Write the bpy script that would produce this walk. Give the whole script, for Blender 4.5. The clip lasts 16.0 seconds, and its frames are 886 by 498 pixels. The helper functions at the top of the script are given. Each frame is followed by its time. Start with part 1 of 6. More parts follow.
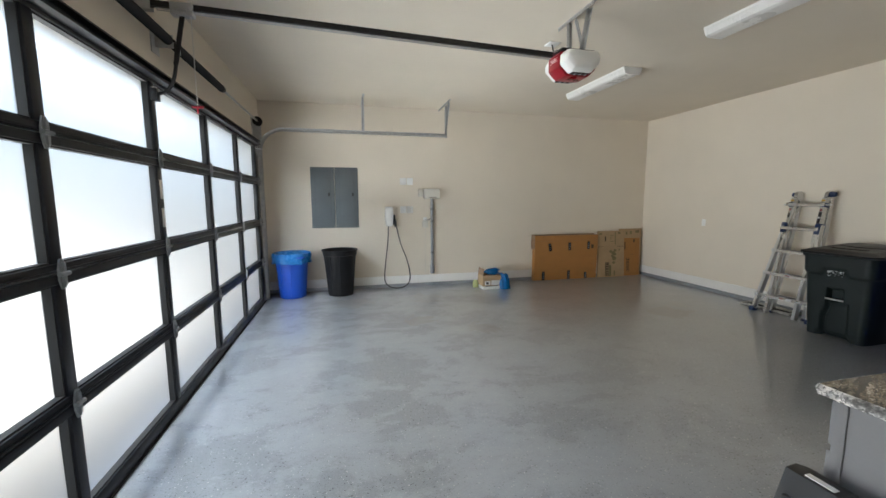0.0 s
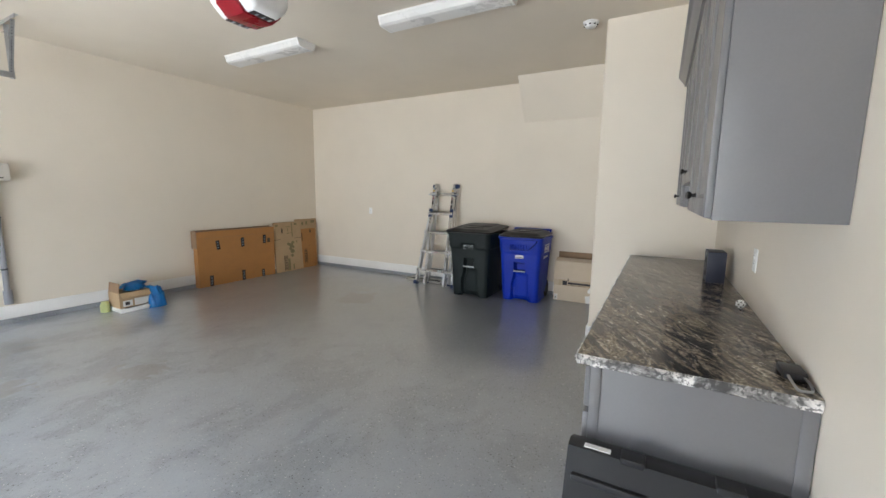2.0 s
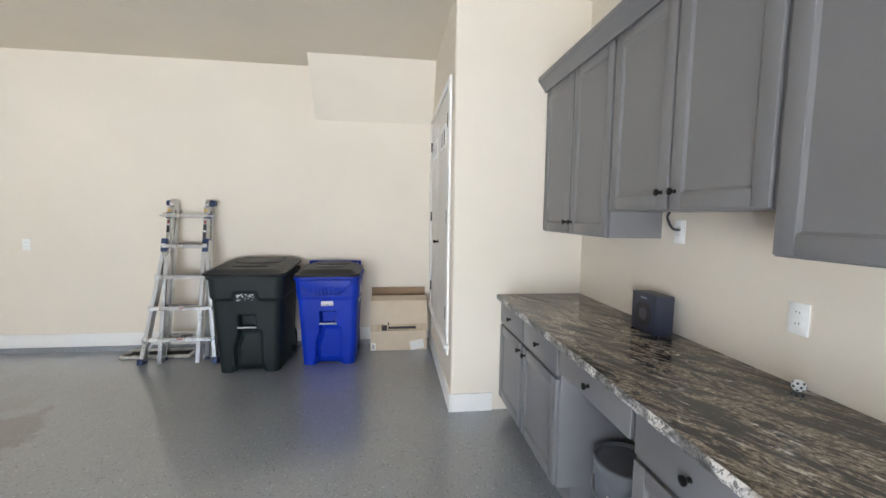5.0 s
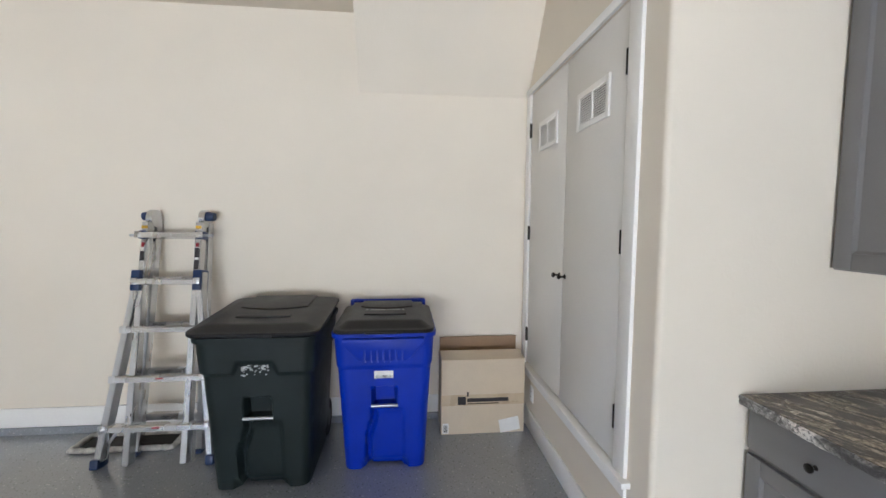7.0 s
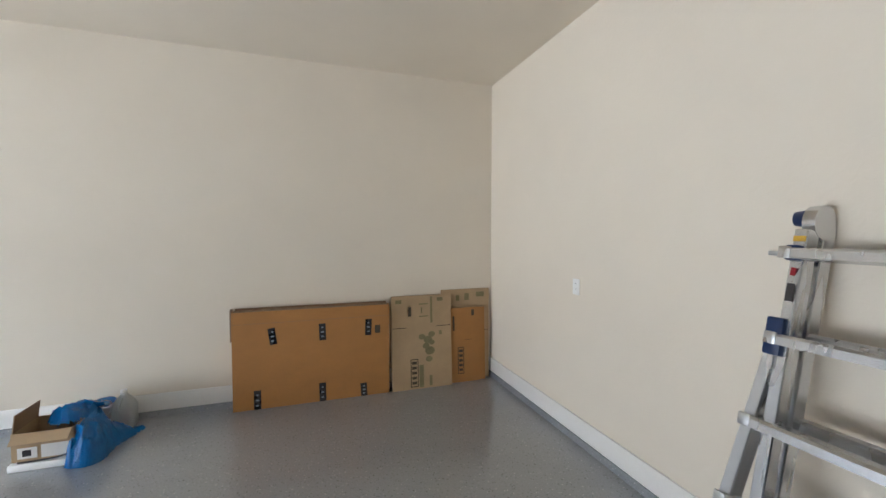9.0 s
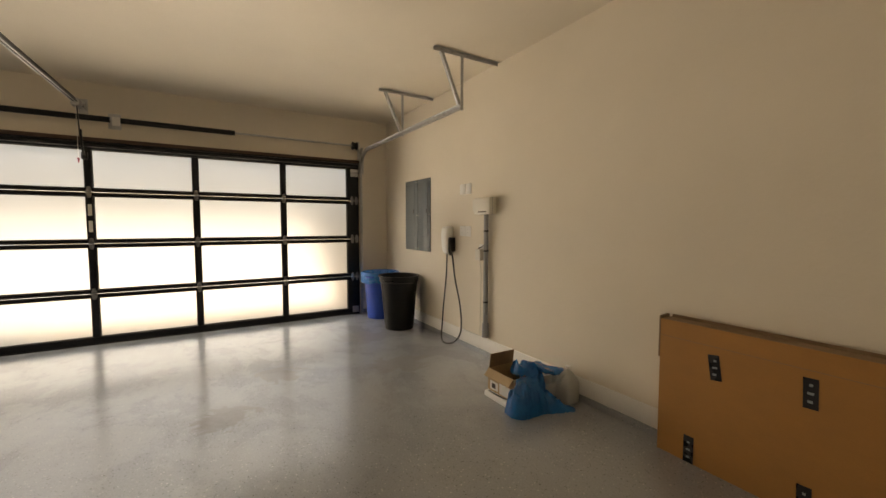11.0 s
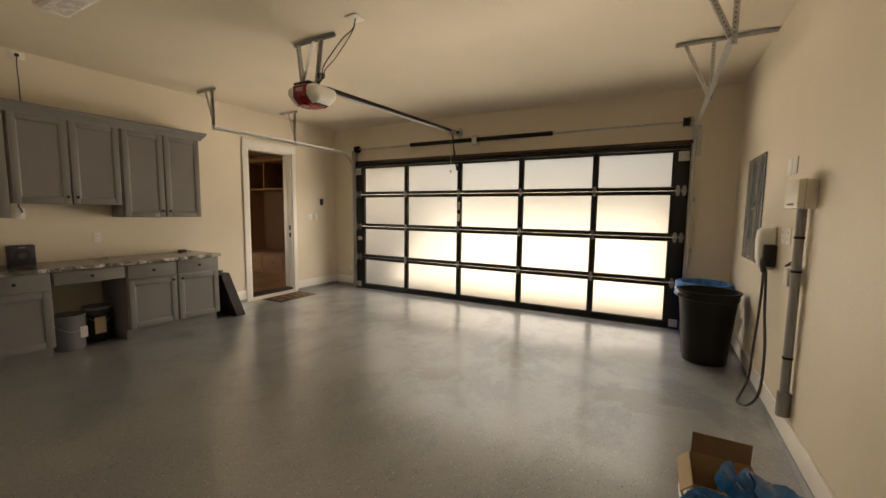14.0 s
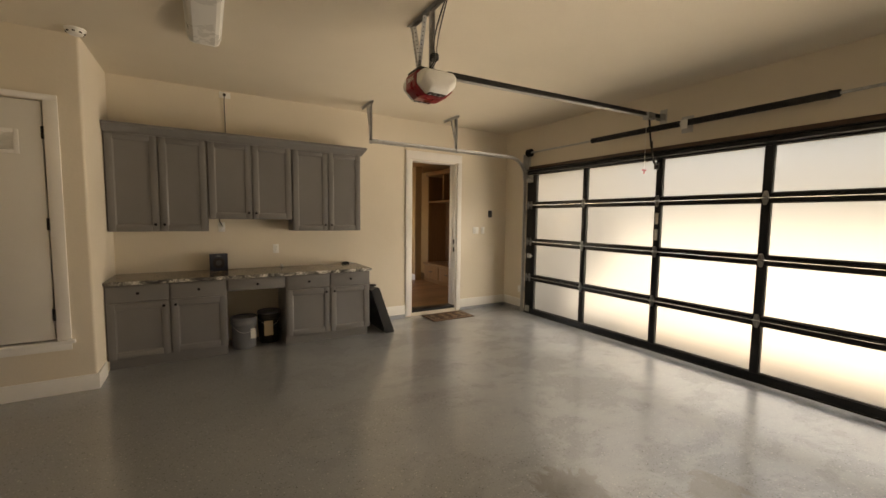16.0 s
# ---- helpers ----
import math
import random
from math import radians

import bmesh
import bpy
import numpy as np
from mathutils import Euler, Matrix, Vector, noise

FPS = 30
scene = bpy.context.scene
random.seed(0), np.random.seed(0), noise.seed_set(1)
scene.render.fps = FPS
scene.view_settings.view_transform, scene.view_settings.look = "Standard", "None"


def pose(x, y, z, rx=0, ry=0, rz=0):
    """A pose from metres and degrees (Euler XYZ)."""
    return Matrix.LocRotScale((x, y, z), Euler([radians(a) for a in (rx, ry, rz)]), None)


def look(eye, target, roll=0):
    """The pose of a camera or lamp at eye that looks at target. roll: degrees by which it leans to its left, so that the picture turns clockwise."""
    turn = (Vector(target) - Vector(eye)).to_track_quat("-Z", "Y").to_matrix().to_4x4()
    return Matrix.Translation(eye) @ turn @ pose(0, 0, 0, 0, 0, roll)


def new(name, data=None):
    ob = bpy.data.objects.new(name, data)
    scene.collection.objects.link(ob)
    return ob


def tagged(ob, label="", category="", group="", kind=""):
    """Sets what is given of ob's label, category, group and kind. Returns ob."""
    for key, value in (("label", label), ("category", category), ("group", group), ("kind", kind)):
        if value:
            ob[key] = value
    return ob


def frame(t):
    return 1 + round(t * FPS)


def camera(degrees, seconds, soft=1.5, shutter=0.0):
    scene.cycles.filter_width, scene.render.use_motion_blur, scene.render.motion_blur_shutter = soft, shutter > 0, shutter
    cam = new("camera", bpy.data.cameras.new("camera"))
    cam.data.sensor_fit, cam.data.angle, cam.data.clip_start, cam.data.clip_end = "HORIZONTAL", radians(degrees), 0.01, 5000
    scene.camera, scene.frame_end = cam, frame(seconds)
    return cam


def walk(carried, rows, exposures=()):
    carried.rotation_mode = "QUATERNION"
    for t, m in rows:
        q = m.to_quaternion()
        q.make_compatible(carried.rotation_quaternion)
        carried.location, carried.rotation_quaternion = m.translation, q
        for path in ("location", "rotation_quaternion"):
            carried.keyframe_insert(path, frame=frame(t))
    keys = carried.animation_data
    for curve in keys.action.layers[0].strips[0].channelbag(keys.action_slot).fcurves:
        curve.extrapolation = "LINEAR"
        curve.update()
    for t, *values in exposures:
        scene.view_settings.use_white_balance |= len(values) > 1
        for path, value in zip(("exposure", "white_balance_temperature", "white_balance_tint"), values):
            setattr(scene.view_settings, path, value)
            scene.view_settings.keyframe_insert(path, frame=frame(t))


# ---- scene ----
cam = camera(96.9, 16.0)
PATH = [
    (0, (0.722, 0.63, 1.507), (1.199, 2.557, 1.262), -0.1),
    (0.5, (0.777, 0.869, 1.49), (1.409, 2.75, 1.239), -0.1),
    (1, (0.903, 1.029, 1.415), (1.865, 2.763, 1.158), 0.1),
    (1.5, (0.926, 1.181, 1.391), (2.308, 2.6, 1.118), 0.3),
    (2, (0.854, 1.319, 1.447), (2.59, 2.275, 1.171), 0.7),
    (2.5, (0.875, 1.383, 1.526), (2.774, 1.95, 1.257), 0.8),
    (3, (1.065, 1.501, 1.536), (3.014, 1.872, 1.283), 0.8),
    (3.2, (1.156, 1.557, 1.536), (3.117, 1.875, 1.301), 0.8),
    (5.3, (2.292, 2.435, 1.488), (4.264, 2.147, 1.325), 0.8),
    (5.5, (2.423, 2.5, 1.503), (4.396, 2.21, 1.351), 0.8),
    (6, (2.802, 2.591, 1.489), (4.774, 2.294, 1.342), 0.7),
    (6.5, (3.229, 2.679, 1.521), (5.203, 2.391, 1.379), 0.6),
    (7, (3.593, 2.808, 1.555), (5.579, 2.621, 1.412), 0.4),
    (7.5, (3.945, 2.948, 1.564), (5.93, 3.154, 1.433), 0.2),
    (8, (4.267, 3.199, 1.544), (6.074, 4.05, 1.447), 0.3),
    (8.5, (4.503, 3.419, 1.551), (5.846, 4.899, 1.462), 0.1),
    (9, (4.756, 3.647, 1.518), (5.405, 5.537, 1.436), 0.1),
    (9.5, (4.999, 3.872, 1.489), (4.792, 5.86, 1.41), -0.1),
    (10, (5.157, 4.148, 1.438), (4.25, 5.929, 1.356), 0.1),
    (10.2, (5.227, 4.294, 1.427), (4.092, 5.938, 1.338), 0.1),
    (12.3, (5.787, 5.687, 1.46), (3.801, 5.829, 1.27), 0.5),
    (12.5, (5.779, 5.83, 1.447), (3.788, 5.84, 1.253), 0.6),
    (13, (5.705, 6.167, 1.448), (3.744, 5.824, 1.25), 0.7),
    (13.5, (5.569, 6.436, 1.446), (3.694, 5.769, 1.25), 0.7),
    (14, (5.353, 6.631, 1.494), (3.609, 5.671, 1.303), 0.7),
    (14.5, (5.027, 6.702, 1.511), (3.454, 5.481, 1.331), 0.8),
    (15, (4.705, 6.703, 1.521), (3.347, 5.245, 1.344), 0.7),
    (15.5, (4.363, 6.617, 1.531), (3.224, 4.981, 1.369), 0.7),
    (16, (4.056, 6.394, 1.557), (3.031, 4.684, 1.402), 0.7),
]
EXPOSURES = [(0.0, 3.5, 6050, 8), (0.5, 3.4, 6250, 9), (1.0, 3.5, 6700, 12), (1.5, 3.75, 6450, 11), (2.0, 3.92, 5950, 10), (3.0, 4.04, 5800, 10), (5.5, 4.36, 5750, 10), (7.0, 4.17, 5700, 11), (8.5, 4.03, 5750, 10), (9.5, 4.03, 5700, 10), (10.2, 3.6, 7700, 15), (12.3, 2.85, 9400, 15), (14.5, 3.05, 9500, 15), (16.0, 3.05, 9500, 15)]
walk(cam, [(t, look(eye, target, roll)) for t, eye, target, roll in PATH], EXPOSURES)

# world and sun
SUN_TO = Vector((0.05, -0.50, 0.86)).normalized()
world = bpy.data.worlds.new("sky")
scene.world = world
world.use_nodes = True
wn = world.node_tree.nodes
sky = wn.new("ShaderNodeTexSky")
sky.sky_type = "NISHITA"
sky.sun_disc = False
sky.sun_elevation = math.asin(SUN_TO.z)
sky.sun_rotation = math.atan2(SUN_TO.x, SUN_TO.y)
wn["Background"].inputs["Strength"].default_value = 0.15
world.node_tree.links.new(sky.outputs[0], wn["Background"].inputs["Color"])
sun_data = bpy.data.lights.new("sun", "SUN")
sun_data.energy, sun_data.angle, sun_data.color = 5.0, radians(0.5), (1.0, 0.93, 0.82)
sun = new("sun", sun_data)
# fill lamps added outside the garage door, for sky light above and drive bounce below
for name, z, x, tilt, wide, watts, tint in (("sky_fill", 2.80, -1.15, -50, 0.6, 24.0, (0.93, 0.97, 1.0)), ("drive_bounce_fill", 0.75, -2.50, -146, 2.6, 46.0, (1.0, 0.98, 0.94))):
    day = bpy.data.lights.new(name, "AREA")
    day.shape, day.size, day.size_y, day.energy, day.color = "RECTANGLE", wide, 5.2, watts, tint
    new(name, day).matrix_world = pose(x, 4.21, z, 0, tilt, 0)
# fill lamp added out of view to brighten the mudroom
day = bpy.data.lights.new("mudroom_fill", "AREA")
day.shape, day.size, day.size_y, day.energy, day.color = "RECTANGLE", 1.1, 1.3, 2.2, (1.0, 0.97, 0.92)
new("mudroom_fill", day).matrix_world = pose(2.66, -1.7, 1.6, 0, 90, 0)
scene.cycles.diffuse_bounces, scene.cycles.max_bounces = 8, 14
sun.matrix_world = look((0, 0, 20), Vector((0, 0, 20)) - SUN_TO)


# ---- materials ----
def base_mat(name):
    m = bpy.data.materials.new(name)
    m.use_nodes = True
    nt = m.node_tree
    return m, nt, nt.nodes["Principled BSDF"]


def node(nt, kind, **inputs):
    n = nt.nodes.new(kind)
    for key, value in inputs.items():
        n.inputs[key.replace("_", " ")].default_value = value
    return n


def ramp(nt, source, stops):
    r = nt.nodes.new("ShaderNodeValToRGB")
    e = r.color_ramp.elements
    while len(e) < len(stops):
        e.new(0.5)
    for slot, (at, c) in zip(e, stops):
        slot.position = at
        slot.color = (*c, 1) if len(c) == 3 else c
    nt.links.new(source, r.inputs[0])
    return r


def mixed(nt, fac, a, b, mode="MIX"):
    m = nt.nodes.new("ShaderNodeMix")
    m.data_type = "RGBA"
    m.blend_type = mode
    for slot, v in ((m.inputs[0], fac), (m.inputs[6], a), (m.inputs[7], b)):
        if isinstance(v, (int, float)):
            slot.default_value = v
        elif isinstance(v, tuple):
            slot.default_value = (*v, 1)
        else:
            nt.links.new(v, slot)
    return m.outputs[2]


def surf(name, col, rough=0.5, metal=0.0, var=0.1, scale=4.0, grain=90.0, bump=0.1, depth=0.002, spread=0.12, stretch=(1, 1, 1), coat=0.0):
    """A plain material with variation of colour and gloss at two scales and a fine relief."""
    m, nt, p = base_mat(name)
    co = nt.nodes.new("ShaderNodeTexCoord")
    mp = nt.nodes.new("ShaderNodeMapping")
    mp.inputs["Scale"].default_value = stretch
    nt.links.new(co.outputs["Object"], mp.inputs["Vector"])
    big = node(nt, "ShaderNodeTexNoise", Scale=scale, Detail=4.0, Roughness=0.6)
    fine = node(nt, "ShaderNodeTexNoise", Scale=grain, Detail=3.0, Roughness=0.6)
    for n in (big, fine):
        nt.links.new(mp.outputs[0], n.inputs["Vector"])
    lo = tuple(c * (1 - var) for c in col)
    hi = tuple(min(c * (1 + var), 0.95) for c in col)
    c1 = ramp(nt, big.outputs[0], ((0.3, lo), (0.7, hi))).outputs[0]
    c2 = ramp(nt, fine.outputs[0], ((0.3, (1 - var * 0.8,) * 3), (0.7, (1.0,) * 3))).outputs[0]
    nt.links.new(mixed(nt, 1.0, c1, c2, "MULTIPLY"), p.inputs["Base Color"])
    r = nt.nodes.new("ShaderNodeMapRange")
    r.inputs[1].default_value, r.inputs[2].default_value = 0.3, 0.7
    r.inputs[3].default_value, r.inputs[4].default_value = max(rough - spread / 2, 0.03), min(rough + spread / 2, 1)
    nt.links.new(big.outputs[0], r.inputs[0])
    nt.links.new(r.outputs[0], p.inputs["Roughness"])
    p.inputs["Metallic"].default_value = metal
    p.inputs["Coat Weight"].default_value = coat
    b = node(nt, "ShaderNodeBump", Strength=bump, Distance=depth)
    nt.links.new(fine.outputs[0], b.inputs["Height"])
    nt.links.new(b.outputs[0], p.inputs["Normal"])
    return m


def wall_paint(name, col):
    """Eggshell paint on a hand-textured wall: soft raised splats."""
    m, nt, p = base_mat(name)
    co = nt.nodes.new("ShaderNodeTexCoord")
    big = node(nt, "ShaderNodeTexNoise", Scale=1.3, Detail=5.0, Roughness=0.55)
    splat = node(nt, "ShaderNodeTexNoise", Scale=26.0, Detail=3.0, Roughness=0.5, Distortion=0.6)
    fine = node(nt, "ShaderNodeTexNoise", Scale=160.0, Detail=2.0)
    for n in (big, splat, fine):
        nt.links.new(co.outputs["Object"], n.inputs["Vector"])
    c = ramp(nt, big.outputs[0], ((0.3, tuple(v * 0.965 for v in col)), (0.7, tuple(v * 1.02 for v in col)))).outputs[0]
    nt.links.new(c, p.inputs["Base Color"])
    p.inputs["Roughness"].default_value = 0.62
    p.inputs["Specular IOR Level"].default_value = 0.3
    h = ramp(nt, splat.outputs[0], ((0.48, (0, 0, 0)), (0.62, (1, 1, 1)))).outputs[0]
    b1 = node(nt, "ShaderNodeBump", Strength=0.11, Distance=0.0025)
    b2 = node(nt, "ShaderNodeBump", Strength=0.12, Distance=0.0008)
    nt.links.new(h, b1.inputs["Height"])
    nt.links.new(fine.outputs[0], b2.inputs["Height"])
    nt.links.new(b1.outputs[0], b2.inputs["Normal"])
    nt.links.new(b2.outputs[0], p.inputs["Normal"])
    return m


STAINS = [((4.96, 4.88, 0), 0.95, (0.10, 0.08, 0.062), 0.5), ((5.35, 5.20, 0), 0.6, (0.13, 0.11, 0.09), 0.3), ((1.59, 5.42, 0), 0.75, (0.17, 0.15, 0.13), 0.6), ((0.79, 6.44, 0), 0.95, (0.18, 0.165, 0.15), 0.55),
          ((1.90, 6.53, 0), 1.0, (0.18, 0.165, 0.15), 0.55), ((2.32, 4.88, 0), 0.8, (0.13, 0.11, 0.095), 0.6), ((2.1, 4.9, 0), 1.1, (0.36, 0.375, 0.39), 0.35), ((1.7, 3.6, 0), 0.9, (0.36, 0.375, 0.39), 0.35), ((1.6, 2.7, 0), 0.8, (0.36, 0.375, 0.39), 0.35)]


def epoxy_floor():
    """Grey epoxy with scattered paint flakes, dusty wear near the door, dried puddles and a few rusty stains."""
    m, nt, p = base_mat("grey flaked epoxy")
    co = nt.nodes.new("ShaderNodeTexCoord")
    wide = nt.nodes.new("ShaderNodeMapping")
    wide.inputs["Scale"].default_value = (0.85, 1.1, 1.0)
    nt.links.new(co.outputs["Object"], wide.inputs["Vector"])
    big = node(nt, "ShaderNodeTexNoise", Scale=0.7, Detail=5.0, Roughness=0.55)
    patch = node(nt, "ShaderNodeTexNoise", Scale=1.7, Detail=12.0, Roughness=0.7, Distortion=0.25)
    fine = node(nt, "ShaderNodeTexNoise", Scale=90.0, Detail=3.0, Roughness=0.6)
    peel = node(nt, "ShaderNodeTexNoise", Scale=48.0, Detail=4.0, Roughness=0.6)
    chip = node(nt, "ShaderNodeTexVoronoi", Scale=84.0, Randomness=1.0)
    crumb = node(nt, "ShaderNodeTexVoronoi", Scale=170.0, Randomness=1.0)
    warp = node(nt, "ShaderNodeTexNoise", Scale=60.0, Detail=2.0)
    nt.links.new(co.outputs["Object"], warp.inputs["Vector"])
    nt.links.new(wide.outputs[0], patch.inputs["Vector"])
    bent = nt.nodes.new("ShaderNodeVectorMath")
    bent.operation = "MULTIPLY_ADD"
    bent.inputs[1].default_value = (0.012,) * 3
    nt.links.new(warp.outputs["Color"], bent.inputs[0])
    nt.links.new(co.outputs["Object"], bent.inputs[2])
    for n in (big, fine, peel):
        nt.links.new(co.outputs["Object"], n.inputs["Vector"])
    for n in (chip, crumb):
        nt.links.new(bent.outputs[0], n.inputs["Vector"])
    c = ramp(nt, big.outputs[0], ((0.3, (0.225, 0.242, 0.264)), (0.7, (0.275, 0.295, 0.322)))).outputs[0]
    c = mixed(nt, 0.35, c, ramp(nt, fine.outputs[0], ((0.35, (0.18, 0.188, 0.20)), (0.65, (0.31, 0.322, 0.34)))).outputs[0])
    # flakes, dark and light, and finer crumbs
    sep = nt.nodes.new("ShaderNodeSeparateColor")
    nt.links.new(chip.outputs["Color"], sep.inputs[0])
    near = ramp(nt, chip.outputs["Distance"], ((0.30, (1, 1, 1)), (0.38, (0, 0, 0)))).outputs[0]
    dark = ramp(nt, sep.outputs[0], ((0.84, (0, 0, 0)), (0.90, (0.85, 0.85, 0.85)))).outputs[0]
    light = ramp(nt, sep.outputs[1], ((0.90, (0, 0, 0)), (0.95, (0.7, 0.7, 0.7)))).outputs[0]
    c = mixed(nt, mixed(nt, 1.0, near, dark, "MULTIPLY"), c, (0.055, 0.057, 0.062))
    c = mixed(nt, mixed(nt, 1.0, near, light, "MULTIPLY"), c, (0.58, 0.58, 0.57))
    sep2 = nt.nodes.new("ShaderNodeSeparateColor")
    nt.links.new(crumb.outputs["Color"], sep2.inputs[0])
    near2 = ramp(nt, crumb.outputs["Distance"], ((0.28, (1, 1, 1)), (0.40, (0, 0, 0)))).outputs[0]
    dark2 = ramp(nt, sep2.outputs[0], ((0.82, (0, 0, 0)), (0.88, (0.45, 0.45, 0.45)))).outputs[0]
    c = mixed(nt, mixed(nt, 1.0, near2, dark2, "MULTIPLY"), c, (0.07, 0.07, 0.075))
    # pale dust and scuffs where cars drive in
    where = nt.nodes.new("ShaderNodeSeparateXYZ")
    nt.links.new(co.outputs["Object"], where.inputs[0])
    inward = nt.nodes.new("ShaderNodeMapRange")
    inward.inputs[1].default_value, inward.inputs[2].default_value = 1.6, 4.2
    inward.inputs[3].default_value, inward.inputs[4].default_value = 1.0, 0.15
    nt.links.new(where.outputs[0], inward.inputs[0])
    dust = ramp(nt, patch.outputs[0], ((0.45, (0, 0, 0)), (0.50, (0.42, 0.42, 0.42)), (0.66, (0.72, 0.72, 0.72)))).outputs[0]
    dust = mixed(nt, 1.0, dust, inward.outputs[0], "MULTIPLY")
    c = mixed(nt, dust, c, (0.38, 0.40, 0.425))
    # a few brown stains and dried puddles, each round its own place
    edge = node(nt, "ShaderNodeTexNoise", Scale=3.2, Detail=7.0, Roughness=0.62, Distortion=1.2)
    nt.links.new(co.outputs["Object"], edge.inputs["Vector"])
    dull = None
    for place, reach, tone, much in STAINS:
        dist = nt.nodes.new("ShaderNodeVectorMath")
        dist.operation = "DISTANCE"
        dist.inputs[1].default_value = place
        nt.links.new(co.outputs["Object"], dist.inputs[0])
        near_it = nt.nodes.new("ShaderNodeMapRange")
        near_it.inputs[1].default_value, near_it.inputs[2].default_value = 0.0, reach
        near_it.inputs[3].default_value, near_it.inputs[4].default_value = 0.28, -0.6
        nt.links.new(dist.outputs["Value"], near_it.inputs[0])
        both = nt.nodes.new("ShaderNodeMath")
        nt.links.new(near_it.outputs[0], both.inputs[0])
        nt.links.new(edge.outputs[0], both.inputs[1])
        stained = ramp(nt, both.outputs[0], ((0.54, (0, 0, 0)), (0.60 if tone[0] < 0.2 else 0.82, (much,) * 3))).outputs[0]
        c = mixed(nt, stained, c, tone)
        if tone[0] < 0.2:
            dull = stained if dull is None else mixed(nt, 1.0, dull, stained, "ADD")
    nt.links.new(c, p.inputs["Base Color"])
    p.inputs["Roughness"].default_value = 0.34
    p.inputs["Specular IOR Level"].default_value = 0.5
    # the clear coat: glossy, worn to a satin in patches, broken by the dried stains
    nt.links.new(ramp(nt, patch.outputs[0], ((0.36, (0.11, 0.11, 0.11)), (0.5, (0.15, 0.15, 0.15)), (0.64, (0.21, 0.21, 0.21)))).outputs[0], p.inputs["Coat Roughness"])
    nt.links.new(mixed(nt, dull, (1.0, 1.0, 1.0), (0.3, 0.3, 0.3)), p.inputs["Coat Weight"])
    p.inputs["Coat IOR"].default_value = 1.7
    b1 = node(nt, "ShaderNodeBump", Strength=0.14, Distance=0.003)
    nt.links.new(fine.outputs[0], b1.inputs["Height"])
    b2 = node(nt, "ShaderNodeBump", Strength=0.18, Distance=0.001)
    nt.links.new(near, b2.inputs["Height"])
    nt.links.new(b1.outputs[0], b2.inputs["Normal"])
    nt.links.new(b2.outputs[0], p.inputs["Normal"])
    b3 = node(nt, "ShaderNodeBump", Strength=0.16, Distance=0.003)
    nt.links.new(peel.outputs[0], b3.inputs["Height"])
    nt.links.new(b3.outputs[0], p.inputs["Coat Normal"])
    return m


def granite():
    m, nt, p = base_mat("polished granite")
    co = nt.nodes.new("ShaderNodeTexCoord")
    mp = nt.nodes.new("ShaderNodeMapping")
    mp.vector_type = "TEXTURE"
    mp.inputs["Rotation"].default_value = (0, 0, radians(27))
    mp.inputs["Scale"].default_value = (0.52, 0.135, 0.135)
    nt.links.new(co.outputs["Object"], mp.inputs["Vector"])
    wavy = node(nt, "ShaderNodeTexNoise", Scale=1.7, Detail=9.0, Roughness=0.66, Distortion=0.8)
    vein = node(nt, "ShaderNodeTexNoise", Scale=4.2, Detail=9.0, Roughness=0.74, Distortion=1.2)
    speck = node(nt, "ShaderNodeTexNoise", Scale=75.0, Detail=4.0, Roughness=0.7)
    for n in (wavy, vein):
        nt.links.new(mp.outputs[0], n.inputs["Vector"])
    nt.links.new(co.outputs["Object"], speck.inputs["Vector"])
    c = ramp(nt, wavy.outputs[0], ((0.38, (0.02, 0.019, 0.02)), (0.455, (0.04, 0.036, 0.033)), (0.485, (0.20, 0.17, 0.13)), (0.55, (0.27, 0.225, 0.165)), (0.575, (0.06, 0.052, 0.045)), (0.66, (0.024, 0.022, 0.022)))).outputs[0]
    v = ramp(nt, vein.outputs[0], ((0.57, (0, 0, 0)), (0.61, (0.9, 0.9, 0.9)))).outputs[0]
    c = mixed(nt, v, c, (0.52, 0.46, 0.38))
    d = ramp(nt, vein.outputs[0], ((0.42, (0.95, 0.95, 0.95)), (0.455, (0, 0, 0)))).outputs[0]
    c = mixed(nt, d, c, (0.016, 0.015, 0.016))
    c = mixed(nt, 0.7, c, mixed(nt, 1.0, c, ramp(nt, speck.outputs[0], ((0.38, (0.3,) * 3), (0.62, (1.7,) * 3))).outputs[0], "MULTIPLY"))
    nt.links.new(c, p.inputs["Base Color"])
    p.inputs["Roughness"].default_value = 0.16
    b = node(nt, "ShaderNodeBump", Strength=0.03, Distance=0.001)
    nt.links.new(speck.outputs[0], b.inputs["Height"])
    nt.links.new(b.outputs[0], p.inputs["Normal"])
    return m


